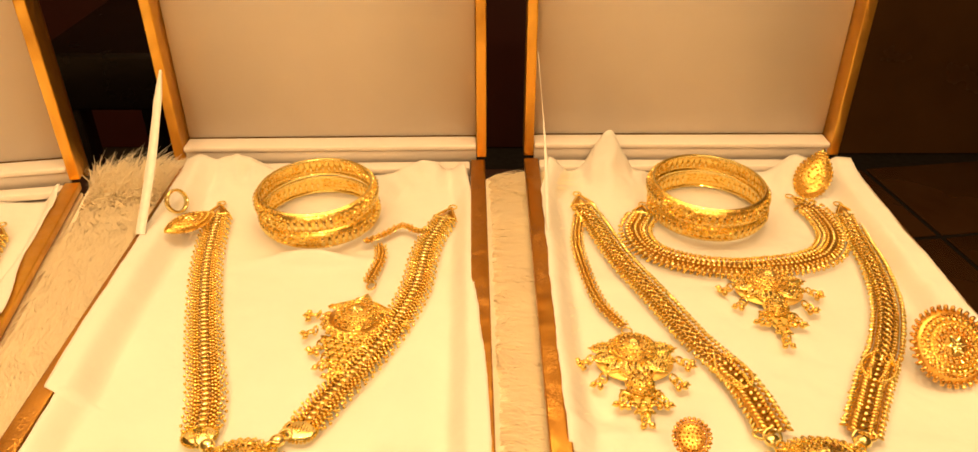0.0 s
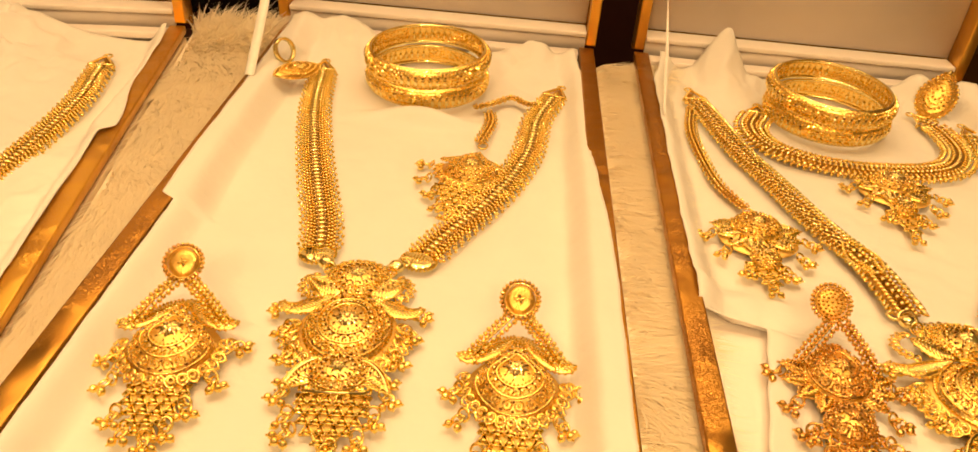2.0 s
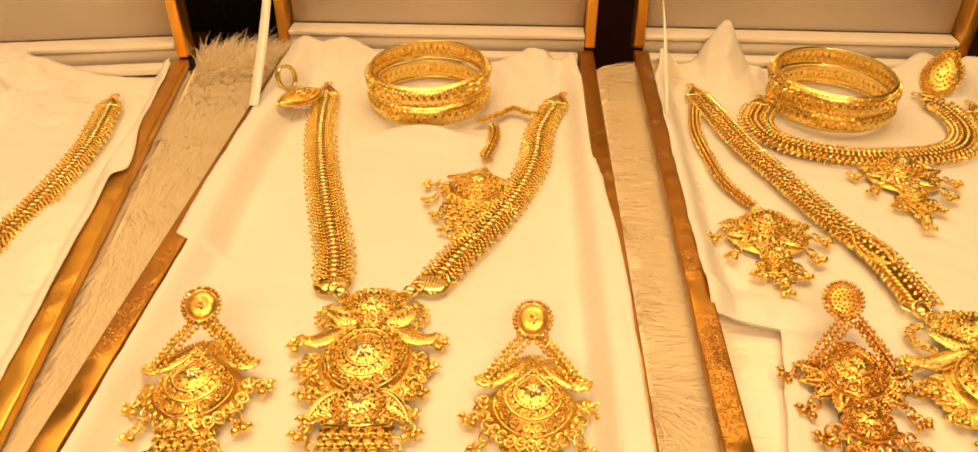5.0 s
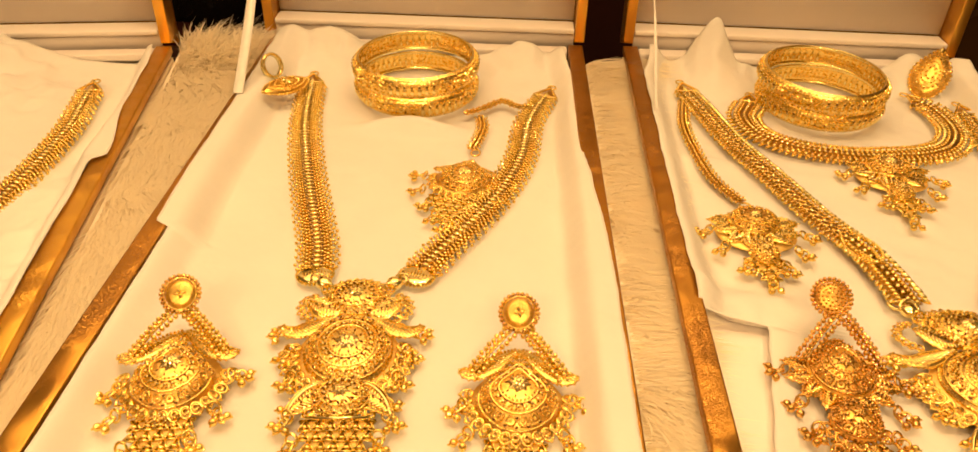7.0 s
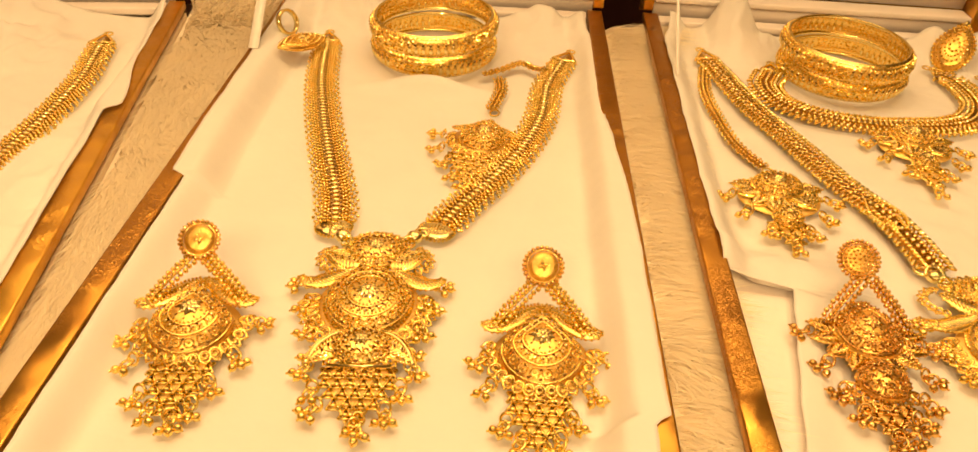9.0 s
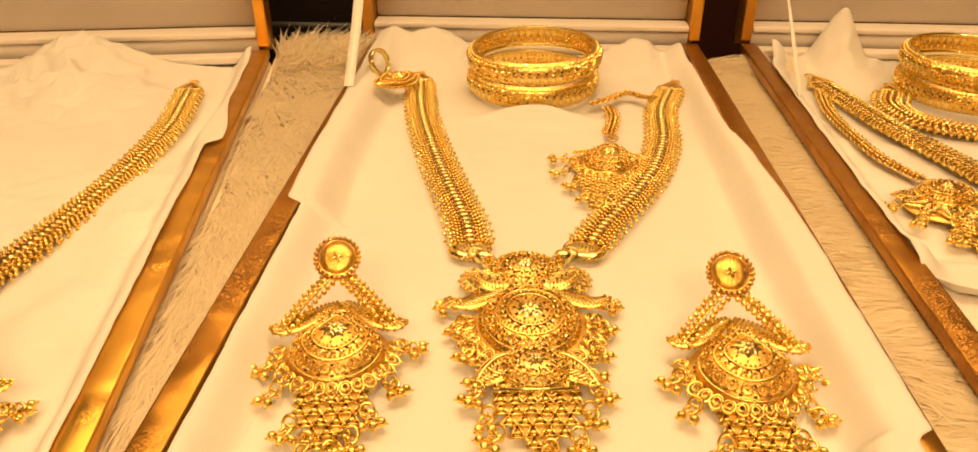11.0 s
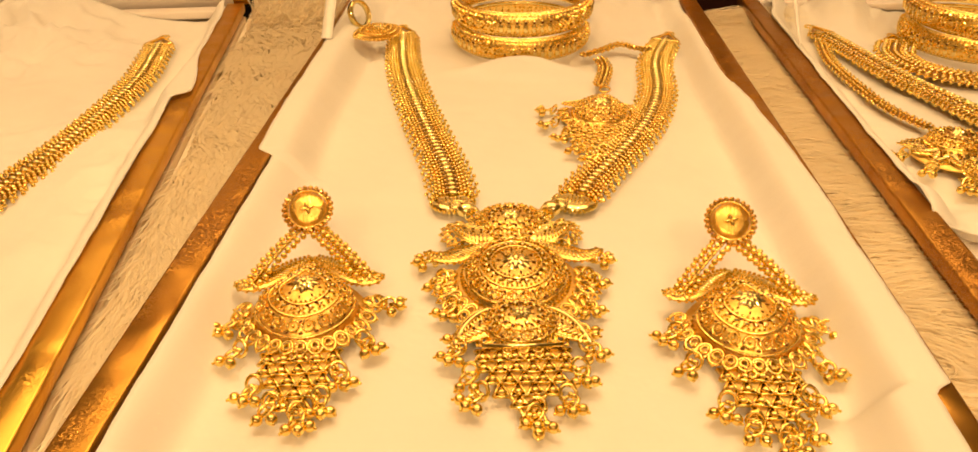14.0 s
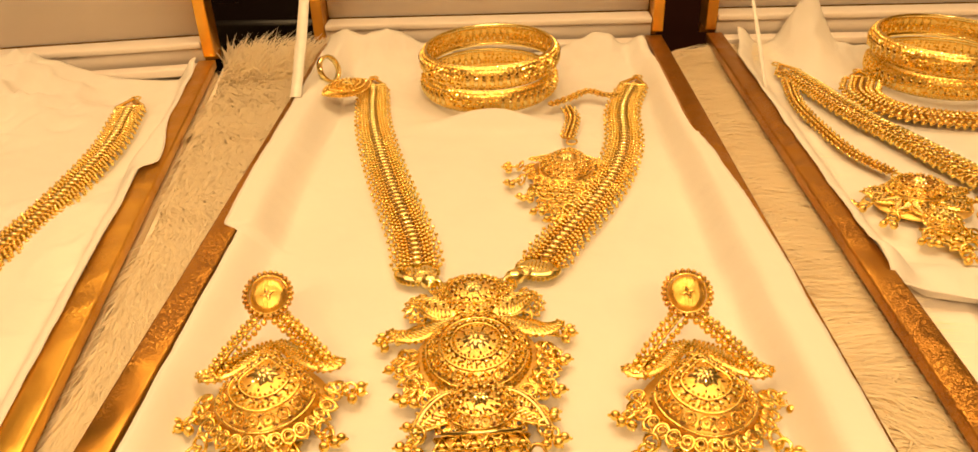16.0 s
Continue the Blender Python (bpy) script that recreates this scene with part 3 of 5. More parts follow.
def along(path, step, start=0.0):
    """Places and directions at even steps of a path."""
    far = np.concatenate([[0], np.cumsum(np.linalg.norm(np.diff(path, axis=0), axis=1))])
    at = np.arange(start, far[-1], step)
    p = np.stack([np.interp(at, far, path[:, k]) for k in range(3)], 1)
    q = np.stack([np.interp(at + 0.3, far, path[:, k]) for k in range(3)], 1) - np.stack([np.interp(at - 0.3, far, path[:, k]) for k in range(3)], 1)
    return list(zip(p, q, at / far[-1]))


def chain(parent, points, width, style="spine", z=0.9, taper=0.0, old=False):
    """A flat woven chain along the points."""
    path = glide([(x, y, z) for x, y in points], 1.0)
    gold = GOLD_OLD if old else GOLD
    n = len(path)
    wide = width * (1 - taper * np.linspace(1, 0, n) ** 2)
    # the core is coloured dark to stand for shade between the woven beads
    base = part("chain", Jewel().add(tube(path, wide * 0.36, 10, 0.13)), GOLD_CREVICE, parent, "flat woven gold chain")

    def row(name, off, step, solid, size, lift, mat, start=0.0, wob=0.0, turn=0.0, tilt=0.0):
        acc = Jewel()
        for i, (p, t, s) in enumerate(along(path, step, start)):
            a = frame_of(t)
            w = width * (1 - taper * (1 - s) ** 2)
            q = p + a[:, 1] * (off * w + (wob if i % 2 else -wob) * np.sign(off)) + (0, 0, lift)
            acc.add(solid, a @ rot(turn * np.sign(off) + random.uniform(-0.15, 0.15)) @ rot(tilt * np.sign(off), "x") @ np.diag(size), q)
        tagged(part(name, acc, mat, base), kind="stuff")
    if style == "spine":
        part("spine_bed", Jewel().add(tube(path + (0, 0, 0.6), wide * 0.13, 8, 0.3)), GOLD_DEEP, base)
        row("spine", 0.0001, 3.0, ICO1, (1.1, width * 0.115, 0.95), 1.5, GOLD_CUT)
        # dark grains painted as shade beside the spine bars; nothing is cut through
        for s in (-1, 1):
            row("piercing", s * 0.12, 3.0, ICO0, (0.42, 0.5, 0.3), 1.35, HOLE_SHADE, 1.5)
            row("beading", s * 0.125, 3.0, ICO0, (0.5, 0.45, 0.5), 1.45, GOLD_CUT, 0.0)
        for s in (-1, 1):
            row("woven_band", s * 0.19, 2.1, ICO0, (0.72, 0.72, 0.72), 1.2, gold, 0.0)
            row("woven_band", s * 0.27, 2.5, ICO0, (0.95, 0.95, 0.9), 1.2, gold, 0.4)
            row("woven_band", s * 0.355, 2.5, ICO0, (0.92, 0.92, 0.9), 0.95, gold, 1.65)
            row("beaded_edge", s * 0.44, 2.6, ICO0, (0.9, 0.9, 0.9), 0.5, gold, 0.2, 0.3)
            row("beaded_edge", s * 0.53, 2.6, ICO0, (0.85, 0.85, 0.85), 0.0, gold, 1.5, 0.45)
    elif style == "loop":
        row("spine", 0.0001, 4.2, PYRAMID, (1.5, 1.9, 1.7), 0.9, GOLD_CUT)
        row("spine_ring", 0.0001, 4.2, RING, (1.6, 1.7, 1.6), 1.1, gold, 2.1)
        for s in (-1, 1):
            row("woven_band", s * 0.25, 2.3, RING, (1.3, 1.0, 1.2), 1.2, gold, 0, 0.1, 0.7, -0.4)
            row("woven_band", s * 0.24, 2.3, ICO0, (0.7, 0.7, 0.7), 1.8, GOLD_CUT, 1.1, 0.1)
            # dark grains stand for shaded openings along the spine
            row("piercing", s * 0.13, 4.2, ICO0, (0.6, 0.5, 0.3), 1.8, HOLE_SHADE, 1.0)
            row("leaf_edge", s * 0.38, 2.6, LEAF, (3.2, 0.95, 1.2), 0.8, GOLD_CUT, 0.5, 0, 0.95)
            row("beaded_edge", s * 0.50, 2.3, ICO0, (0.85, 0.85, 0.85), 0.4, gold, 0.2, 0.45)
    elif style == "choker":
        row("spine", 0.0001, 2.6, ICO1, (1.05, 1.05, 1.0), 1.3, GOLD_CUT)
        for s in (-1, 1):
            row("woven_band", s * 0.17, 2.6, ICO0, (0.85, 1.1, 0.9), 1.1, GOLD, 0.5)
            row("woven_band", s * 0.29, 2.8, ICO1, (1.05, 1.45, 1.0), 1.0, GOLD_CUT, 0, 0, 0.5)
            row("leaf_edge", s * 0.39, 2.8, LEAF, (2.9, 1.1, 1.2), 0.7, GOLD, 0.6, 0, 1.15)
            row("beaded_edge", s * 0.53, 2.8, ICO0, (0.85, 0.85, 0.85), 0.3, GOLD, 0.5, 0.25)
    elif style == "thin":
        for s in (-1, 1):
            row("beading", s * 0.16, 1.9, ICO0, (0.8, 0.8, 0.8), 0.9, gold, 0.2, 0.15)
            row("beading", s * 0.45, 1.9, ICO0, (0.72, 0.72, 0.72), 0.3, gold, 1.1, 0.35)
    elif style == "braid":
        row("spine", 0.0001, 3.8, PYRAMID, (1.7, 2.2, 1.8), 1.0, GOLD_CUT)
        for s in (-1, 1):
            row("woven_band", s * 0.2, 2.2, ICO1, (0.9, 1.5, 0.9), 1.1, GOLD, 0, 0, 0.5)
            row("spike_edge", s * 0.34, 2.9, LEAF, (4.0, 1.15, 1.4), 0.7, GOLD_CUT, 0, 0, 0.9)
    return base


def end_cap(parent, at, direction, size=10.5):
    """The triangular plate and ring at a chain's end; direction points outward."""
    a = frame_of((*direction, 0))
    acc = Jewel()
    tri = [(-size * 0.55, size * 0.62), (-size * 0.55, -size * 0.62), (size * 0.55, 0.0)]
    loop = glide([(*tri[0], 0), (*tri[1], 0)], 1).tolist() + glide([(*tri[1], 0), (*tri[2], 0)], 1).tolist() + glide([(*tri[2], 0), (*tri[0], 0)], 1).tolist()
    acc.add(tube(np.array(loop) @ a.T + (*at, 2.2), 0.8, 6))
    for q in np.array(loop)[::2]:
        acc.add(ICO0, np.eye(3) * 0.55, a @ (q * 1.12) + (*at, 1.4))
    plate = part("end_cap", acc, GOLD, parent, "triangular end plate")
    part("cap_plate", Jewel().add((np.array([(x * 0.9, y * 0.9, z) for z in (0.5, 1.2) for x, y in tri]) @ a.T + (*at, 0), [(0, 2, 1), (3, 4, 5), (0, 1, 4, 3), (1, 2, 5, 4), (2, 0, 3, 5)])), GOLD_DEEP, plate)
    part("cap_leaf", Jewel().add(LEAF, a @ np.diag((size * 0.5, size * 0.14, 1.0)), np.array((*at, 1.6)) - a[:, 0] * size * 0.4), GOLD_CUT, plate)
    part("end_ring", Jewel().add(RING_FINE, np.diag((2.3, 2.3, 2.3)), np.array((*at, 1.4)) + a[:, 0] * (size * 0.55 + 2.2)), GOLD, plate)


def ogee(a):
    s = max(0.0, math.sin(a))
    return math.cos(a) * (1 - 0.36 * s * s + 0.06 * math.cos(2 * a)), math.sin(a) * (1 + 0.26 * s ** 6)


def pear(a):
    s = max(0.0, math.sin(a))
    return math.cos(a) * (1 - 0.30 * s * s), math.sin(a) * (1 + 0.15 * s ** 4)


def circle(a):
    return math.cos(a), math.sin(a)


def rosette_mesh(mat):
    acc = Jewel().add(RING, np.diag((1.45, 1.45, 1.3))).add(ICO0, np.eye(3) * 0.62, (0, 0, 0.2))
    for i in range(6):
        acc.add(ICO0, np.eye(3) * 0.36, (1.5 * math.cos(i * 1.047), 1.5 * math.sin(i * 1.047), 0.4))
    me = acc.mesh("rosette")
    me.materials.append(mat)
    return me


ROSETTE, ROSETTE_OLD = rosette_mesh(GOLD), rosette_mesh(GOLD_OLD)


def dome(parent, c, rx, ry, h, shape=circle, petals=8, tiers=3, name="dome", mats=(GOLD, GOLD_CUT, GOLD_DEEP), z0=0.5, tilt=0.0, shift=0.0):
    """A granulated boss: matt ground, cut flower at the top, rows of beads and small rings round it. tilt: degrees by which it faces down the piece; shift: how far the crown lies up the piece."""
    gold, cut, deep = mats
    prof = [(1.0, -0.4), (1.02, 0.0)] + [(math.cos(t), h * math.sin(t)) for t in np.linspace(0.06, 1.5, 9)]
    shell, faces = lathe([(r, z + z0) for r, z in prof], 56, lambda a: (shape(a)[0] * rx, shape(a)[1] * ry))
    for p in shell:
        p[1] += shift * max(0.0, 1 - math.sqrt(max(0.0, 1 - ((p[2] - z0) / h) ** 2))) if p[2] > z0 else 0.0
    base = part(name, Jewel().add((shell, faces)), deep, parent, "granulated gold boss")
    base.matrix_basis = Matrix.Translation(Vector(c) * MM) @ pose(0, 0, 0, tilt)

    def top(f):
        return z0 + h * math.sqrt(max(0.0, 1 - f * f))

    def round_row(label, f, spacing, solid, size, mat, lift=0.0, stand=0.0, single=None):
        per = 2 * math.pi * math.sqrt((rx * rx + ry * ry) / 2) * f
        n = max(6, int(per / spacing))
        acc = Jewel()
        for i in range(n):
            a = 2 * math.pi * (i + 0.5) / n
            x, y = shape(a)
            at = (x * rx * f, y * ry * f + shift * (1 - min(1.0, f)), top(f) + lift)
            if single:
                ob = part(label, single, None, base)
                ob.matrix_basis = Matrix.Translation(Vector(at) * MM) @ Matrix.Rotation(a, 4, "Z") @ Matrix.Rotation(stand, 4, "Y")
            else:
                acc.add(solid, rot(a) @ rot(stand, "y") @ np.diag(size), at)
        if not single:
            tagged(part(label, acc, mat, base, flat=solid is ICO0), kind="stuff")
    round_row("beading", 1.0, 1.6, ICO0, (0.7,) * 3, gold, 0.2)
    for f in (0.95, 0.68, 0.47)[:tiers]:
        ring_ = [(*(np.array(shape(a)) * (rx * f, ry * f) + (0, shift * (1 - f))), top(f) + 0.1) for a in np.linspace(0, 2 * math.pi, 49)]
        part("wire_ring", Jewel().add(tube(ring_, 0.42, 5)), gold, base)
    if tiers > 1:
        round_row("rosette", 0.82, 3.9, None, None, None, 0.25, 0.75, ROSETTE_OLD if gold is GOLD_OLD else ROSETTE)
        round_row("beading", 0.89, 1.3, ICO0, (0.42,) * 3, gold, 0.1)
    if tiers > 2:
        round_row("beading", 0.62, 1.35, ICO0, (0.45,) * 3, gold, 0.15)
        round_row("cut_work", 0.55, 2.4, PYRAMID, (1.1, 1.1, 1.1), cut, 0.1, 0.4)
        round_row("beading", 0.42, 1.3, ICO0, (0.42,) * 3, gold, 0.15)
    if tiers == 2:
        round_row("beading", 0.64, 1.4, ICO0, (0.48,) * 3, gold, 0.15)
        round_row("cut_work", 0.50, 2.3, PYRAMID, (1.05, 1.05, 1.0), cut, 0.1, 0.4)
        # dark grains on the shell imitate shaded openings, here and in the rows below
        round_row("piercing", 0.57, 2.3, ICO0, (0.5, 0.45, 0.3), HOLE_SHADE, 0.3)
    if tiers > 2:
        round_row("piercing", 0.755, 2.6, ICO0, (0.55, 0.45, 0.3), HOLE_SHADE, 0.2)
        round_row("piercing", 0.50, 2.4, ICO0, (0.45, 0.4, 0.3), HOLE_SHADE, 0.2)
    round_row("piercing", 0.91, 3.9, ICO0, (0.55, 0.7, 0.3), HOLE_SHADE, 0.35)
    reach = 0.40 if tiers > 2 else 0.44
    acc = Jewel()
    for i in range(2 * petals):
        a = math.pi * (i + 0.2 * (i % 2)) / petals + 0.2
        far = reach * (1.0 if i % 2 else 0.72) * (rx * abs(math.cos(a)) ** 2 + ry * abs(math.sin(a)) ** 2)
        acc.add(LEAF, rot(a) @ rot(0.28 if tiers > 2 else 0.4, "y") @ np.diag((far, 1.0 * rx / 10, 1.0)), (0, shift, top(0) + (0.15 if i % 2 else 0.5)))
    acc.add(ICO1, np.diag((0.08 * rx, 0.11 * rx, 0.07 * rx)), (0, shift, top(0) + 0.8))
    part("flower", acc, cut, base, "bright-cut flower", flat=True)
    # shade between the petals, laid on as dark grains
    gap_shades = Jewel()
    for i in range(petals):
        a = 2 * math.pi * (i + 0.5) / petals + 0.2
        gap_shades.add(ICO0, rot(a) @ np.diag((0.05 * rx, 0.02 * rx, 0.2)), (0.33 * rx * math.cos(a), 0.33 * ry * math.sin(a) + shift * 0.67, top(0.33) + 0.2))
    tagged(part("piercing", gap_shades, HOLE_SHADE, base), kind="stuff")
    return base


LOOPS = {}


def loop_mesh(size, mats):
    """One leaf-filled loop with a bead at its outer end, pointing along x."""
    key = (round(size, 2), mats[0].name)
    if key not in LOOPS:
        acc = Jewel().add(RING, rot(0.25, "y") @ np.diag((size * 1.2, size * 0.95, size)), (0, 0, 0.3))
        acc.add(RING, rot(0.25, "y") @ np.diag((size * 0.62, size * 0.5, size * 0.7)), (-size * 0.2, 0, 0.45))
        acc.add(ICO0, np.eye(3) * size * 0.26, (size * 1.42, 0, -0.1))
        LOOPS[key] = acc.mesh("loop")
        LOOPS[key].materials.append(mats[0])
    return LOOPS[key]


def loop_border(parent, c, rx, ry, a0, a1, size, mats, name="loop_border", z=1.0, spacing=None):
    """A row of leaf-filled loops along an arc, each a piece of its own on a thin backing wire."""
    n = max(3, int(abs(radians(a1 - a0)) * math.sqrt((rx * rx + ry * ry) / 2) / (spacing or size * 1.9)))
    arc = [(c[0] + rx * math.cos(radians(a)), c[1] + ry * math.sin(radians(a)), z - 0.3) for a in np.linspace(a0, a1, 24)]
    b = part(name, Jewel().add(tube(arc, size * 0.4, 5)), mats[2], parent, "border of small gold loops")
    for i in range(n):
        a = a0 + (a1 - a0) * (i + 0.5) / n
        ob = part("loop", loop_mesh(size, mats), None, b)
        ob.matrix_basis = pose((c[0] + rx * math.cos(radians(a))) * MM, (c[1] + ry * math.sin(radians(a))) * MM, z * MM, random.uniform(-10, 10), random.uniform(-12, 12), a + random.uniform(-6, 6))
    return b


def wing(parent, points, widths, mats, name="wing", z=1.4):
    """A curved, ridged leaf scroll with a beaded edge."""
    path = glide([(x, y, z) for x, y in points], 0.8)
    w = np.interp(np.linspace(0, 1, len(path)), np.linspace(0, 1, len(widths)), widths)
    base = part(name, Jewel().add(tube(path, w, 12, 0.22)), GOLD_MID if mats[0] is GOLD else mats[2], parent, "curved leaf scroll")
    ribs, beads = Jewel(), Jewel()
    for p, t, s in along(path, 1.15):
        a = frame_of(t)
        ww = np.interp(s, np.linspace(0, 1, len(widths)), widths)
        ribs.add(ICO1, a @ rot(0.45) @ np.diag((0.42, ww * 0.72, 0.55)), p + (0, 0, ww * 0.2))
        for e in (-1, 1):
            beads.add(ICO0, np.eye(3) * 0.6, p + a[:, 1] * e * ww * 1.02 + (0, 0, 0.2))
    tagged(part("ribbing", ribs, mats[1], base), kind="stuff")
    tagged(part("beading", beads, mats[0], base, flat=True), kind="stuff")
    return base


def petal(parent, at, angle, length, half, mats, name="petal", z=0.8):
    """A hollow leaf with a rim and a ridged heart."""
    base = part(name, Jewel().add(LEAF, rot(angle) @ np.diag((length, half, 1.3)), (*at, z)), mats[0], parent, "ridged gold leaf")
    rim, ribs = Jewel(), Jewel()
    out = []
    for s in np.linspace(0, 1, 13):
        ww = math.sin(math.pi * s ** 0.75) ** 0.85 if 0 < s < 1 else 0
        out.append((s * length, ww * half))
    loop = np.array([(x, y, 0.4) for x, y in out] + [(x, -y, 0.4) for x, y in out[-2:0:-1]] + [(0, 0, 0.4)])
    rim.add(tube(loop @ rot(angle).T + (*at, z), 0.42, 5))
    for q in loop[::2]:
        rim.add(ICO0, np.eye(3) * 0.5, rot(angle) @ (q * (1.06, 1.12, 1)) + (*at, z))
    for s in np.arange(0.14, 0.92, 1.25 / length):
        ww = half * math.sin(math.pi * s ** 0.75) ** 0.85
        for e in (-1, 1):
            ribs.add(ICO1, rot(angle) @ rot(e * 0.55) @ np.diag((0.42, ww * 0.42, 0.55)), rot(angle) @ np.array((s * length, e * ww * 0.42, 1.0)) + (*at, z))
    part("leaf_rim", rim, mats[0], base)
    # three dark dots give the leaf painted shade in place of openings
    dots = Jewel()
    for f in (0.35, 0.5, 0.65):
        dots.add(ICO0, rot(angle) @ np.diag((0.55, 0.4, 0.3)), rot(angle) @ np.array((f * length, (f - 0.5) * half, 1.75)) + (*at, z))
    tagged(part("piercing", dots, HOLE_SHADE, base), kind="stuff")
    tagged(part("ribbing", ribs, mats[1], base), kind="stuff")


def dangle_mesh(name, seed, mat, balls=3):
    """A jump ring carrying a second ring and a bunch of little balls on stems; hangs towards -y."""
    rng = random.Random(seed)
    acc = Jewel()
    acc.add(RING, rot(rng.uniform(0.5, 1.1), "x") @ np.diag((1.9, 2.1, 1.9)), (0, -1.6, 1.6))
    acc.add(RING, rot(rng.uniform(-0.9, -0.3), "y") @ np.diag((1.8, 1.9, 1.8)), (rng.uniform(-0.5, 0.5), -4.0, 1.5))
    for i in range(balls):
        a = -math.pi / 2 + (i - (balls - 1) / 2) * 0.85 + rng.uniform(-0.15, 0.15)
        end = np.array((3.3 * math.cos(a), -4.2 + 3.3 * math.sin(a), 1.2 + 0.5 * (i % 2)))
        acc.add(tube([(0, -4.6, 1.5), end], 0.42, 5))
        acc.add(ICO1, np.eye(3) * 1.4, end)
        acc.add(ICO0, np.eye(3) * 0.45, end + (1.6 * math.cos(a), 1.6 * math.sin(a), 0))
    for i in range(3):
        acc.add(ICO0, np.eye(3) * 0.8, (rng.uniform(-1.6, 1.6), -2.8 + rng.uniform(-0.8, 0.8), 1.9))
    me = acc.mesh(name)
    me.materials.append(mat)
    return me


DANGLES = [dangle_mesh("dangle", s, GOLD, 3 - (s == 2)) for s in range(4)]
DANGLES_OLD = [dangle_mesh("dangle", 10 + s, GOLD_OLD, 3 + s % 2) for s in range(3)]


def hang(parent, places, old=False):
    """Dangles at (x, y, degrees by which they swing)."""
    kinds = DANGLES_OLD if old else DANGLES
    for i, (x, y, a) in enumerate(places):
        ob = part("dangle", kinds[i % len(kinds)], None, parent, "gold ball dangle on a jump ring")
        ob.matrix_basis = pose(x * MM, y * MM, 0, 0, 0, a)


def lattice_mesh(mat, name):
    acc = Jewel()
    tri = [(-2.05, -2.0), (2.05, -2.0), (0.0, 2.2)]
    acc.add(PYRAMID, np.diag((1.85, 1.75, 1.3)), (0, -0.6, 0.7))
    for i in range(3):
        acc.add(tube([(*tri[i], 1.0), (*tri[(i + 1) % 3], 1.0)], 0.4, 5))
    acc.add(ICO1, np.diag((1.15, 0.8, 0.9)), (0, -1.0, 1.35)).add(ICO0, np.eye(3) * 0.5, (0, 1.9, 1.3))
    me = acc.mesh(name)
    me.materials.append(mat)
    return me


LATTICE, LATTICE_OLD = lattice_mesh(GOLD, "lattice_tile"), lattice_mesh(GOLD_OLD, "lattice_tile")


def lattice(parent, top_y, counts, pitch=4.2, drop=4.1, old=False, c=0.0, s=1.0):
    half, low = counts[0] * pitch / 2, top_y - drop * len(counts)
    frame_ = Jewel()
    for a, b in (((c - half, top_y + 0.6), (c + half, top_y + 0.6)), ((c - half, top_y + 0.6), (c, low)), ((c + half, top_y + 0.6), (c, low))):
        frame_.add(tube([(*a, 0.7), (*b, 0.7)], 0.5, 6))
    base = part("lattice", frame_, GOLD, parent, "triangular openwork panel")
    corners = [(c - half * 0.96, top_y + 0.4), (c + half * 0.96, top_y + 0.4), (c, low + 0.6)]
    part("lattice_back", Jewel().add((np.array([(x, y, z) for z in (0.15, 0.55) for x, y in corners]), [(0, 1, 2), (3, 5, 4), (0, 3, 4, 1), (1, 4, 5, 2), (2, 5, 3, 0)])), GOLD_SATIN, base, flat=True)
    for r, n in enumerate(counts):
        for i in range(n):
            ob = part("lattice_tile", LATTICE_OLD if old else LATTICE, None, base)
            ob.matrix_basis = pose((c + (i - (n - 1) / 2) * pitch) * MM, (top_y - 1.6 - r * drop) * MM, random.uniform(0, 0.25) * MM, random.uniform(-7, 7), random.uniform(-6, 6), random.uniform(-3, 3)) @ Matrix.Diagonal((s, s, s, 1))
    return base


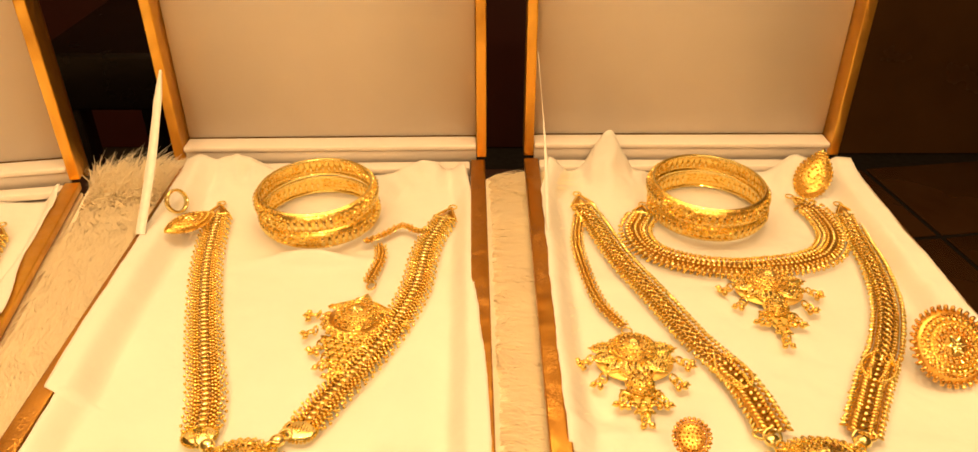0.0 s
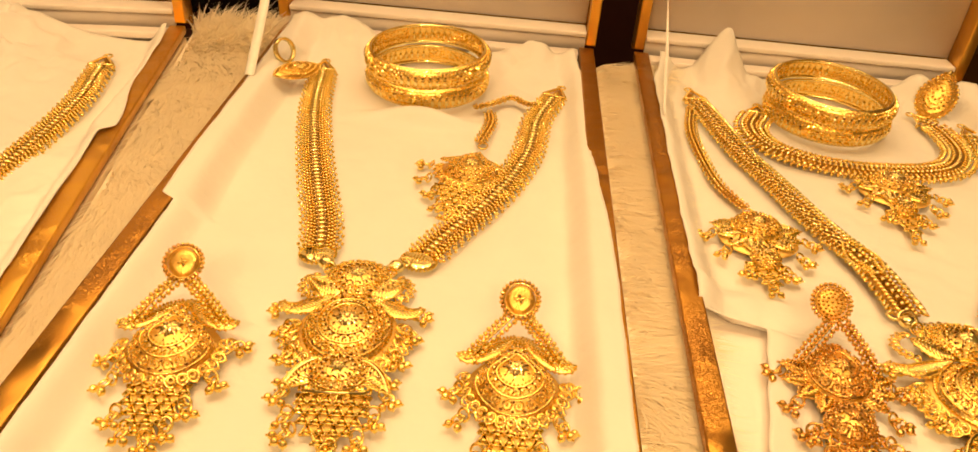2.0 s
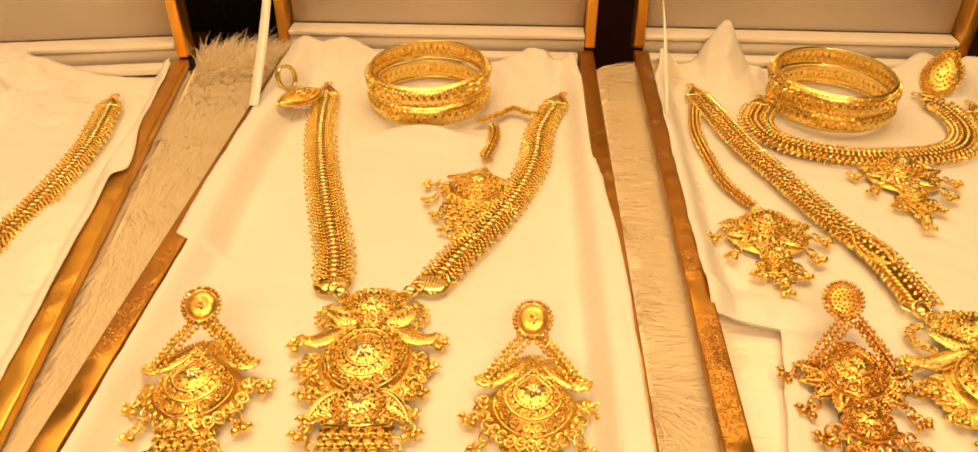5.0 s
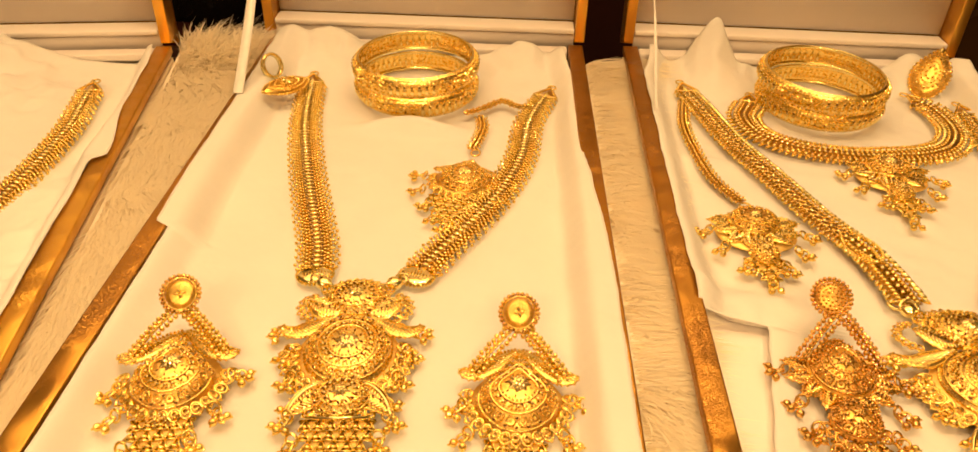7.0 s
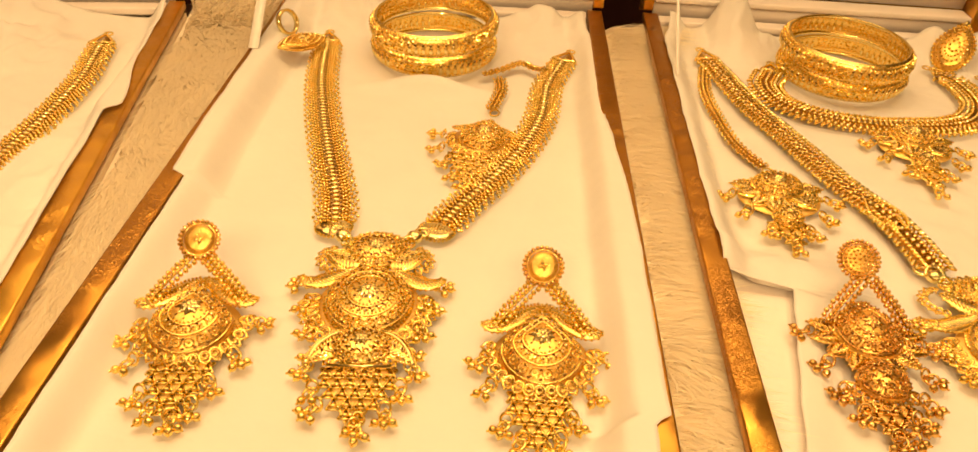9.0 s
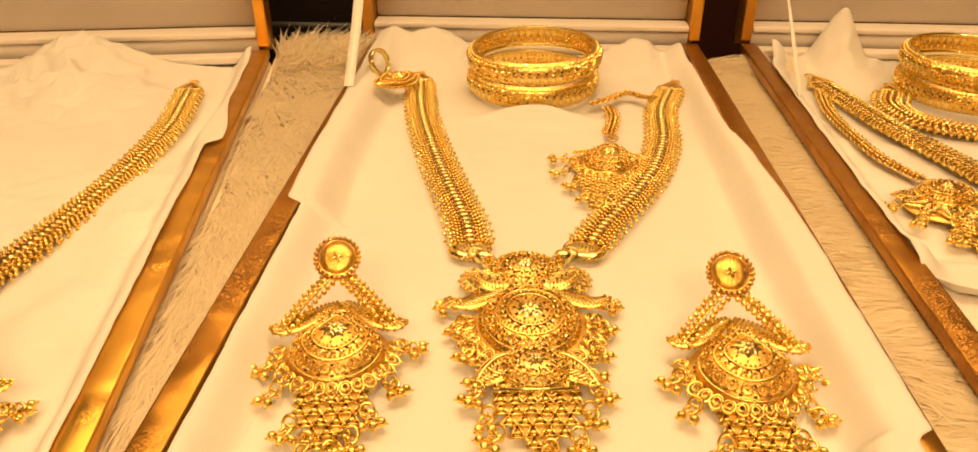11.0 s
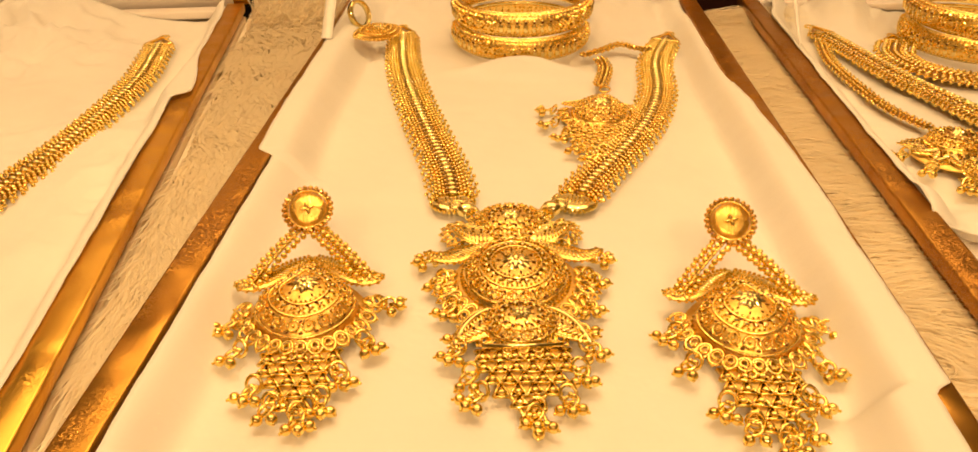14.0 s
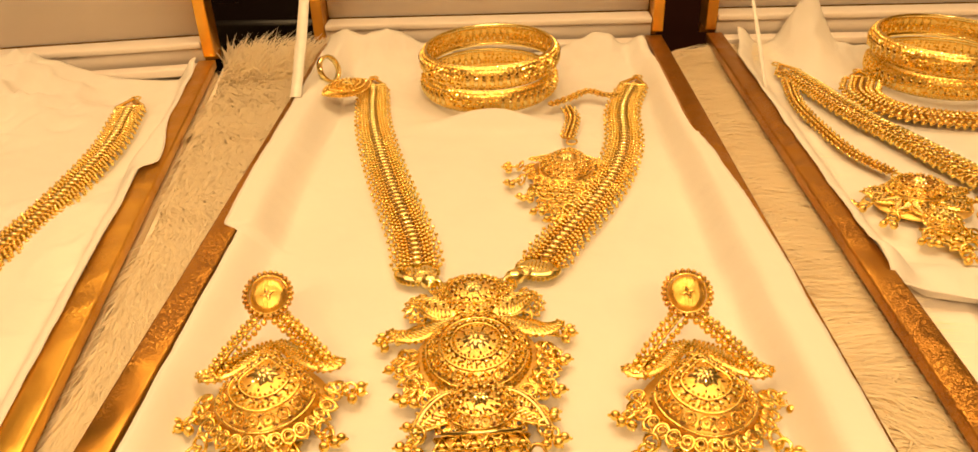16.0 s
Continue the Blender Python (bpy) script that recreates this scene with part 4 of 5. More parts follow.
def stud(parent, at, r, mats, tilt=38, cut=True):
    """A round ear stud facing up at a slant on its post."""
    acc = Jewel().add(lathe([(0.0, 0.9), (0.5 * r, 0.75), (0.78 * r, 0.35), (0.8 * r, -0.6), (0.0, -0.7)], 36))
    base = part("stud", acc, GOLD_DEEP, parent, "round ear stud")
    base.matrix_basis = pose(at[0] * MM, at[1] * MM, at[2] * MM, tilt, 0, 0)
    rim, edge, mark = Jewel(), Jewel(), Jewel()
    rim.add(lathe([(0.80 * r, 0.1), (0.86 * r, 0.7), (0.92 * r, 0.1), (0.86 * r, -0.5)], 36, closed=True))
    for i in range(26):
        a = 2 * math.pi * i / 26
        edge.add(ICO1, rot(a) @ np.diag((0.9, 0.78, 0.85)), (0.99 * r * math.cos(a), 0.99 * r * math.sin(a), 0))
    part("stud_rim", rim, mats[0], base)
    part("scallop_edge", edge, GOLD_OLD, base)
    if cut:
        for i in range(4):
            mark.add(LEAF, rot(i * math.pi / 2 + 0.3) @ np.diag((0.32 * r, 0.09 * r, 0.35)), (0, 0, 0.95))
        for i in range(-4, 5):
            w = 0.7 * r * math.cos(i / 5 * 1.4)
            mark.add(tube([(i * 0.16 * r, -w, 0.72 - abs(i) * 0.06), (i * 0.16 * r, 0, 0.9 - abs(i) * 0.06), (i * 0.16 * r, w, 0.72 - abs(i) * 0.06)], 0.07, 4))
        part("cut_mark", mark, mats[0], base, "bright-cut four-petal mark")
    else:
        for ring_r, n in ((0.68, 20), (0.48, 14), (0.28, 8), (0.0, 1)):
            for i in range(n):
                a = 2 * math.pi * i / n
                mark.add(ICO0, np.eye(3) * 0.62, (ring_r * r * math.cos(a), ring_r * r * math.sin(a), 0.9 - ring_r * 0.6))
        part("granulation", mark, mats[0], base)
    part("post", Jewel().add(tube([(0, 0, -0.6), (0, 0.2, -at[2] * 0.95)], 0.5, 6)), mats[0], base)


def bead_mesh(mat):
    me = Jewel().add(ICO1, np.eye(3) * 0.92).mesh("bead")
    me.materials.append(mat)
    return me


BEAD, BEAD_OLD = bead_mesh(GOLD), bead_mesh(GOLD_OLD)


def arm(parent, a, b, mats):
    """A beaded double chain from the stud down to the body."""
    path = glide([a, (np.array(a) + b) / 2 + (0, 0, 0.6), b], 0.8)
    links, places = Jewel(), []
    for i, (p, t, s) in enumerate(along(path, 1.9)):
        f = frame_of(t)
        links.add(RING, f @ rot(0.9, "x") @ np.diag((1.6, 1.4, 1.4)), p)
        for e in (-1, 1):
            places.append(p + f[:, 1] * e * (2.0 + 0.35 * (i % 2)) + (0, 0, 0.2))
        places.append(p + f[:, 2] * 0.9 + f[:, 0])
    base = tagged(part("link_arm", links, mats[0], parent, "beaded chain arm"), kind="stuff")
    for p in places:
        ob = part("bead", BEAD_OLD if mats[0] is GOLD_OLD else BEAD, None, base)
        ob.matrix_basis = Matrix.Translation(Vector(p) * MM)


YELLOW = (GOLD, GOLD_CUT, GOLD_DEEP)
ANTIQUE = (GOLD_OLD, GOLD_OLD, GOLD_DEEP)


def earring(m):
    """Long bridal earring; origin at the body's middle, y up to the stud."""
    e = thing("earring", m, "gold chandelier earring lying on white tissue", "earring", "bridal earrings")
    stud(e, (-0.8, 26.0, 17.0), 6.4, YELLOW)
    for s in (-1, 1):
        arm(e, (s * 1.9 - 0.6, 22.8, 12.5), (s * 15.5, 8.5, 4.5), YELLOW)
        wing(e, [(s * 0.8, 20.0), (s * 4.6, 17.0), (s * 9.0, 12.6), (s * 13.6, 9.2), (s * 17.2, 8.4), (s * 18.8, 10.8)], [1.1, 2.5, 3.3, 3.6, 2.9, 0.8], YELLOW, z=4.6)
        loop_border(e, (0, 1.0), 16.6, 16.4, 270 - s * 18, 270 + s * 100, 1.75, YELLOW, z=1.8)
        part("crest_scroll", Jewel().add(tube(glide([(s * 0.4, 18.4, 3.4), (s * 2.0, 20.4, 3.6), (s * 3.2, 18.6, 3.4), (s * 2.2, 17.4, 3.2)], 0.6), 0.55, 6)), GOLD, e)
    part("crest", Jewel().add(LEAF, rot(math.pi / 2) @ np.diag((5.5, 1.7, 1.8)), (0, 16.0, 3.0)).add(ICO1, np.eye(3) * 0.9, (0, 21.6, 3.4)), GOLD_CUT, e)
    part("body_plate", Jewel().add(lathe([(0.0, 0.9), (1.0, 0.9), (1.02, 0.4), (1.0, 0.1)], 48, lambda a: (pear(a)[0] * 15.5, pear(a)[1] * 16))), GOLD_SATIN, e)
    dome(e, (0, -1.0, 1.6), 12.4, 12.8, 7.4, ogee, tilt=5, shift=3.0)
    lattice(e, -15.8, (5, 5, 4, 3, 2), pitch=3.9, drop=4.0)
    hang(e, [(-16.5, -1, -40), (17.0, 3, 66), (-14.0, -12, -30), (14.0, -11, 32), (-9.0, -25, -16), (9.0, -22, 18), (-4.5, -31, -8), (6.0, -30, 4), (1.0, -34.5, 10)])
    return e


def long_pendant(n, c, turn, width=1.0):
    """The tiered pendant of a long necklace, as parts of the necklace n; c in its millimetres."""
    hold = new("pendant", Jewel().add(lathe([(0.0, 0.9), (1.0, 0.9), (1.02, 0.4), (1.0, 0.1)], 48, lambda a: (circle(a)[0] * 19 * width, circle(a)[1] * 19))).mesh("pendant"))
    hold.data.materials.append(GOLD_SATIN)
    hold.parent = n
    hold.matrix_basis = pose(c[0] * MM, c[1] * MM, 0.3 * MM, 0, 0, turn)
    tagged(hold, "tiered gold pendant with dome and leaf scrolls")
    return hold


def flatten(thing_, hold):
    """Hangs the parts gathered under a holder on the thing itself, so that no part lies deeper than it should."""
    for o in list(hold.children):
        o.matrix_basis = hold.matrix_basis @ o.matrix_basis
        o.parent = thing_


def build_pendant(n, c, turn, width=1.0):
    h = long_pendant(n, c, turn, width)
    k = width
    dome(h, (0, 29.5, 0.8), 12.6 * k, 9.8, 4.2, petals=7, tiers=2, name="crown_boss", mats=(GOLD, GOLD_CUT, GOLD_MID))
    for s in (-1, 1):
        petal(h, (s * 5.0 * k, 20.0), math.pi / 2 - s * 1.05, 14.5 + 1.5 * k, 5.4, YELLOW, z=2.2)
        loop_border(h, (s * 13.5 * k, 25.5), 8.0 * k, 7.0, 90 - s * 90 - 75, 90 - s * 90 + 75, 1.3, YELLOW, z=1.0)
        wing(h, [(s * 8 * k, 18), (s * 14 * k, 14.0), (s * 20 * k, 11), (s * 25 * k, 12), (s * 27 * k, 14.5)], [1.4, 2.8, 3.4, 2.4, 0.8], YELLOW, z=2.2)
        part("crescent", Jewel().add(tube(glide([(s * 4.0 * k, -13.0, 2.6), (s * 10 * k, -15.0, 3.2), (s * 15 * k, -20.0, 3.0), (s * 18 * k, -27.0, 2.2)], 0.8), 0.8, 6)), GOLD_CUT, h, "curved gold wire scroll")
        petal(h, (s * 3.5 * k, -12.5), -math.pi / 2 + s * 0.78, 20, 4.6, YELLOW, z=1.9)
        part("hinge_knot", Jewel().add(ICO2, np.diag((3.2, 3.0, 2.4)), (s * 14.5 * k, 38.5, 2.0)).add(RING, np.eye(3) * 2.6, (s * 17.5 * k, 42, 1.6)).add(RING, rot(1.0, "x") * 2.2, (s * 12.5 * k, 35.5, 1.8)), GOLD_CUT, h, "faceted connecting bead")
    dome(h, (0, 2.5, 0.9), 16.0 * k, 16.5, 5.6, petals=10, tiers=3, name="main_boss", mats=(GOLD, GOLD_CUT, GOLD_MID))
    loop_border(h, (0, 2), 20.5 * k, 20.0, 168, 372, 1.9, YELLOW, z=1.2)
    loop_border(h, (0, 3), 23.5 * k, 23.0, 178, 232, 1.5, YELLOW, z=0.9)
    loop_border(h, (0, 3), 23.5 * k, 23.0, 308, 362, 1.5, YELLOW, z=0.9)
    dome(h, (0, -19.0, 1.2), 10.5 * k, 8.4, 4.2, petals=7, tiers=2, name="lower_boss", mats=(GOLD, GOLD_CUT, GOLD_MID))
    loop_border(h, (0, -19), 14.5 * k, 8.5, 185, 355, 1.5, YELLOW, z=1.2)
    loop_border(h, (0, 30), 13.5 * k, 10.5, 15, 165, 1.3, YELLOW, z=0.9)
    part("bar", Jewel().add(tube([(-10.8 * k, -27.4, 2.1), (10.8 * k, -27.4, 2.1)], 0.75, 8)), GOLD_CUT, h, "plain gold cross bar")
    lattice(h, -28.0, (6, 6, 5, 4, 2, 1), pitch=3.9, drop=3.9)
    hang(h, [(-22 * k, 12, -75), (22 * k, 12, 72), (-21 * k, 4, -28), (21 * k, 4, 30), (-18 * k, -8, -24), (18 * k, -8, 26), (-13 * k, -20, -50), (13 * k, -19, 55),
             (-15.0, -25, -24), (15.0, -25, 26), (-12.5, -34, -10), (12.8, -33, 8), (-9.5, -41, -38), (9.0, -42, 4), (0.5, -48, 22), (2.0, -46, -6)])
    flatten(n, h)


# the long bridal necklace in the middle box
HALF = 1.6 * MM
rani = thing("long_necklace", pose(-0.093, 0.172, HALF), "long bridal gold necklace with a tiered pendant on tissue", "necklace")
chain(rani, [(x + 93, y - 172) for x, y in ((-155.0, 386), (-148.3, 344), (-138.6, 306), (-127.8, 271), (-117.6, 240), (-113.8, 222))], 15.2, "spine", taper=0.1)
chain(rani, [(x + 93, y - 172) for x, y in ((-25.8, 381), (-33.5, 352), (-36.5, 318), (-44, 288), (-54.4, 263), (-66.5, 240), (-73.0, 225))], 15.0, "spine", taper=0.1)
end_cap(rani, (-156.0 + 93, 391.5 - 172), (-0.12, 1))
end_cap(rani, (-23.4 + 93, 387.5 - 172), (0.3, 1))
for cx, cy, a in ((-113.8, 219.5, 0.15), (-74.8, 222.0, -0.25)):
    acc = Jewel().add(lathe([(0.0, 2.3), (0.6, 2.1), (0.85, 1.3), (0.9, 0.2), (0.0, 0.0)], 40), rot(a) @ np.diag((7.8, 6.6, 0.6)), (cx + 93, cy - 172, 0.9))
    disc = part("end_disc", acc, GOLD_CUT, rani, "domed oval disc closing the chain")
    edge = Jewel()
    for i in range(28):
        b = 2 * math.pi * i / 28
        edge.add(ICO0, np.eye(3) * 0.72, rot(a) @ np.array((7.0 * math.cos(b), 6.4 * math.sin(b), 0.8)) + (cx + 93, cy - 172, 0.3))
    tagged(part("beading", edge, GOLD, disc, flat=True), kind="stuff")
    ribs = Jewel()
    for i in range(-4, 5):
        w = 4.6 * math.cos(i / 5 * 1.3)
        ribs.add(tube(np.array([(i * 1.2, -w, 1.6 - abs(i) * 0.12), (i * 1.2 + 0.3, 0, 2.5 - abs(i) * 0.14), (i * 1.2, w, 1.6 - abs(i) * 0.12)]) @ rot(a).T + (cx + 93, cy - 172, 0.2), 0.22, 4))
    tagged(part("engraving", ribs, GOLD, disc), kind="stuff")
build_pendant(rani, (0.8, 4), 5.0, 0.92)

ear = earring(pose(-0.0342, 0.1600, HALF, 0, 0, 0.0))
copy_thing(ear, pose(-0.1458, 0.1603, HALF, 0, 0, 8.5))
copy_thing(ear, pose(-0.2400, 0.1225, HALF, 0, 0, 25))


def bar_mesh():
    me = Jewel().add(ICO1, np.diag((1.0, 1.25, 2.3))).add(ICO0, np.eye(3) * 0.9, (0.3, 0, 3.0)).mesh("bar")
    me.materials.append(GOLD_CUT)
    return me


BAR = bar_mesh()


def bangle(m, label):
    """A broad bangle with beaded rims and panels of upright bars between clusters; axis along z, resting on z = 0."""
    b = thing("bangle", m, label, "bangle", "bangles stacked in pairs")
    R, H = 32.6, 11.6
    prof = [(R - 2.4, 0.6), (R - 1.5, 0.4), (R + 0.1, H * 0.22), (R + 0.9, H * 0.5), (R + 0.1, H * 0.78), (R - 1.5, H - 0.4), (R - 2.4, H - 0.6), (R - 1.4, H * 0.7), (R - 1.2, H * 0.5), (R - 1.4, H * 0.3)]
    band = part("band", Jewel().add(lathe(prof, 96, closed=True)), GOLD_MID, b)
    for z in (1.0, H - 1.0):
        rim, fine = Jewel(), Jewel()
        zz = z + (1.9 if z < 5 else -1.9)
        for i in range(104):
            a = 2 * math.pi * i / 104
            rim.add(ICO0, np.eye(3) * 0.66, ((R - 0.75) * math.cos(a), (R - 0.75) * math.sin(a), z + (0.5 if z < 5 else -0.5)))
            fine.add(ICO0, np.eye(3) * 0.6, ((R + 0.15) * math.cos(a + 0.03), (R + 0.15) * math.sin(a + 0.03), zz))
        tagged(part("beaded_rim", rim, GOLD, b, flat=True), kind="stuff")
        tagged(part("beading", fine, GOLD, b, flat=True), kind="stuff")
        part("rim_wire", Jewel().add(lathe([(R - 2.6, z - 0.6), (R - 1.7, z - 0.9), (R - 1.2, z + 0.0), (R - 1.7, z + 0.9), (R - 2.6, z + 0.6)], 96, closed=True)), GOLD_CUT, b, "polished wire along the rim")
    for k in range(4):
        mid = math.pi / 2 * k - math.pi / 2
        for i in range(7):
            a = mid + (i - 3) * 0.112
            ob = part("bar", BAR, None, band)
            ob.matrix_basis = pose((R + 0.6) * math.cos(a) * MM, (R + 0.6) * math.sin(a) * MM, H * 0.42 * MM, 0, 0, math.degrees(a))
            ob = part("bar", BAR, None, band)
            ob.matrix_basis = pose((R - 1.5) * math.cos(a) * MM, (R - 1.5) * math.sin(a) * MM, H * 0.42 * MM, 0, 0, math.degrees(a)) @ Matrix.Diagonal((0.5, 0.6, 1, 1))
        mid += math.pi / 4
        flower, inside = Jewel(), Jewel()
        for i in range(11):
            for j in range(4):
                a = mid + (i - 5) * 0.068 + random.uniform(-0.02, 0.02)
                z = H * (0.26 + 0.16 * j) + random.uniform(-0.5, 0.5)
                q = random.uniform(0.6, 1.25)
                flower.add(ICO0, rot(random.uniform(0, 3)) * q, ((R + 0.75 - 0.05 * (z - H / 2) ** 2) * math.cos(a), (R + 0.75 - 0.05 * (z - H / 2) ** 2) * math.sin(a), z))
                if j < 3:
                    inside.add(ICO0, np.eye(3) * q * 0.8, ((R - 1.3) * math.cos(a), (R - 1.3) * math.sin(a), z + 1))
            if i % 3 == 1:
                for k2 in range(5):
                    flower.add(LEAF, rot(a) @ rot(math.pi / 2, "y") @ rot(k2 * 1.257) @ np.diag((2.3, 0.8, 0.9)), ((R + 0.9) * math.cos(a), (R + 0.9) * math.sin(a), H * 0.5))
        tagged(part("flower_panel", flower, GOLD, band, "panel of granulated flowers", flat=True), kind="stuff")
        tagged(part("flower_panel", inside, GOLD, band, flat=True), kind="stuff")
        # dark grains on the band imitate the shade of its openwork
        hole_shades = Jewel()
        for i in range(10):
            a = mid + (i - 4.5) * 0.072
            hole_shades.add(ICO0, rot(a) @ np.diag((0.4, 0.45, 0.45)), ((R + 1.1) * math.cos(a), (R + 0.95) * math.sin(a), H * (0.36 if i % 2 else 0.6)))
        for i in range(7):
            a = mid - math.pi / 4 + (i - 3) * 0.112
            hole_shades.add(ICO0, rot(a) @ np.diag((0.4, 0.75, 0.6)), ((R + 1.5) * math.cos(a), (R + 1.5) * math.sin(a), H * 0.66))
        tagged(part("piercing", hole_shades, HOLE_SHADE, band), kind="stuff")
    return b


bang = bangle(pose(-0.0960, 0.3850, 0.0012, 0, 0, 32), "carved gold bangle lying under another on tissue")
copy_thing(bang, pose(-0.0952, 0.3800, 0.0152, 1.0, -1.5, 4))["label"] = "carved gold bangle resting on the one below"
copy_thing(bang, pose(0.1255, 0.3920, 0.0012, 0, 0, 33))["label"] = "carved gold bangle under a second bangle on tissue"
copy_thing(bang, pose(0.1225, 0.3865, 0.0142, 1.5, 1.5, 8))["label"] = "carved gold bangle tilted on top of another"


def tikka_mid():
    """Head ornament in the middle box: pear boss, lattice and a looped chain."""
    t = thing("head_ornament", pose(-0.0625, 0.2905, HALF, 0, 0, -9), "gold head ornament with a short chain beside the necklace", "head ornament")
    a = radians(9)
    pts = [((x + 62.5) * math.cos(a) - (y - 290.5) * math.sin(a), (x + 62.5) * math.sin(a) + (y - 290.5) * math.cos(a)) for x, y in ((-60.5, 320), (-57, 341), (-58.5, 354), (-66, 357))]
    chain(t, pts[:3], 6.0, "thin", z=2.0)
    pts = [((x + 62.5) * math.cos(a) - (y - 290.5) * math.sin(a), (x + 62.5) * math.sin(a) + (y - 290.5) * math.cos(a)) for x, y in ((-67, 356), (-57, 364), (-48, 373), (-40, 367), (-34, 368))]
    chain(t, pts, 4.5, "thin", z=2.6)
    part("top_link", Jewel().add(RING_FINE, np.diag((2.2, 3.0, 2.2)), (-0.5, 27.5, 1.6)), GOLD, t)
    part("crest", Jewel().add(LEAF, rot(math.pi / 2) @ np.diag((7, 3.2, 2)), (0, 13.5, 1.6)), GOLD_CUT, t)
    part("body_plate", Jewel().add(lathe([(0.0, 0.9), (1.0, 0.9), (1.02, 0.4), (1.0, 0.1)], 40, lambda b: (circle(b)[0] * 15, circle(b)[1] * 13))), GOLD_DEEP, t)
    dome(t, (0, 2.5, 0.5), 11, 12, 5.5, pear, petals=7, tiers=3, name="boss")
    for s in (-1, 1):
        wing(t, [(0, 15), (s * 7, 11), (s * 13, 8), (s * 16, 9)], [1.0, 1.9, 2.2, 0.8], YELLOW, z=1.8)
    loop_border(t, (0, 2), 15, 14, 170, 370, 1.7, YELLOW, z=1.2)
    lattice(t, -13, (6, 5, 4, 3, 2), drop=4.2)
    hang(t, [(-17, 2, -75), (17, 2, 75), (-15, -9, -50), (14, -8, 50), (-10, -18, -25), (9, -19, 25), (-5, -27, -12), (4, -29, 10), (0, -32, 0)])


tikka_mid()


def cocktail_ring():
    """Finger ring lying on its side: pointed oval face and round shank."""
    r = thing("finger_ring", pose(-0.1640, 0.3672, 0.0035, 0, 0, 0), "gold finger ring with pointed oval face lying on its side", "ring")
    face = part("face", Jewel().add(lathe([(1.0, 0), (1.02, 0.8), (0.8, 2.2), (0.4, 3.0), (0, 3.2)], 36, lambda a: (15.5 * math.cos(a), 6.4 * math.sin(a) * abs(math.sin(a)) ** 0.6))), GOLD_DEEP, r)
    face.matrix_basis = pose(0, 0, 0.006, 18, 6, 55)
    b1, b2 = Jewel(), Jewel()
    for f, n, h in ((1.0, 44, 0.8), (0.78, 34, 2.3), (0.52, 22, 2.9), (0.26, 12, 3.2)):
        for i in range(n):
            a = 2 * math.pi * i / n
            b1.add(ICO0, np.eye(3) * 0.75, (15.5 * f * math.cos(a), 6.4 * f * math.sin(a) * abs(math.sin(a)) ** 0.6, h))
    for i in range(5):
        b2.add(LEAF, rot(i * 1.257) @ np.diag((3.4, 1, 1)), (0, 0, 3.2))
    tagged(part("beading", b1, GOLD, face), kind="stuff")
    part("flower", b2, GOLD_CUT, face)
    sh = part("shank", Jewel().add(lathe([(5.6, -1.5), (7.0, -1.2), (7.0, 1.2), (5.6, 1.5)], 40, closed=True)), GOLD_CUT, r, "plain round shank")
    sh.matrix_basis = pose(-0.0115, 0.0160, 0.0105, 68, 0, 62)


cocktail_ring()

# ---- right box ----
O = (127, 200)
two = thing("long_necklace", pose(0.127, 0.200, HALF), "long gold necklace with braided ends and a wide pendant", "necklace")
A = [(x - O[0], y - O[1]) for x, y in ((54.5, 397), (59, 381), (69, 342), (81.5, 310), (93.5, 278), (103, 259.5))]
B = [(x - O[0], y - O[1]) for x, y in ((103, 259.5), (108, 246), (111, 231), (112.3, 221))]
C = [(x - O[0], y - O[1]) for x, y in ((204, 385), (201.5, 364), (199, 333), (192, 302), (180, 275), (172, 262))]
D = [(x - O[0], y - O[1]) for x, y in ((172, 262), (163, 248), (153, 231), (146.5, 220))]
for far_, near_ in ((A, B), (C, D)):
    chain(two, far_, 14.0, "loop", taper=0.12)
    chain(two, near_, 15.5, "braid", z=1.1)
    q0, q1 = np.array(far_[-1]), np.array(near_[1])
    d = (q1 - q0) / np.linalg.norm(q1 - q0)
    nrm = np.array((-d[1], d[0]))
    for s in (-1, 1):
        loop = glide([(*(q0 - 5 * d + 2.5 * s * nrm), 2.6), (*(q0 + 3 * d + 6.4 * s * nrm), 2.4), (*(q0 + 10 * d + 6.2 * s * nrm), 2.4), (*(q0 + 16 * d + 1.8 * s * nrm), 2.4), (*(q0 + 8 * d + 3.2 * s * nrm), 2.8)], 1.0)
        lp = part("split_loop", Jewel().add(tube(loop, 0.85, 6)), GOLD, two, "beaded loop splitting the chain")
        bd = Jewel()
        for p, t, u in along(loop, 1.3):
            bd.add(ICO0, np.eye(3) * 0.8, p + (0, 0, 0.6))
        tagged(part("beading", bd, GOLD, lp), kind="stuff")
end_cap(two, (53.9 - O[0], 403 - O[1]), (-0.15, 1))
end_cap(two, (204.5 - O[0], 391 - O[1]), (0.0, 1))
for x, y in ((111, 218), (145.5, 217)):
    part("connecting_ring", Jewel().add(RING_FINE, rot(0.5, "x") * 3.4, (x - O[0], y - O[1], 1.8)), GOLD_CUT, two)
build_pendant(two, (0, -23), -1, 1.22)

choke = thing("short_necklace", pose(0.139, 0.318, HALF), "short beaded gold necklace with a leaf fan pendant", "necklace")
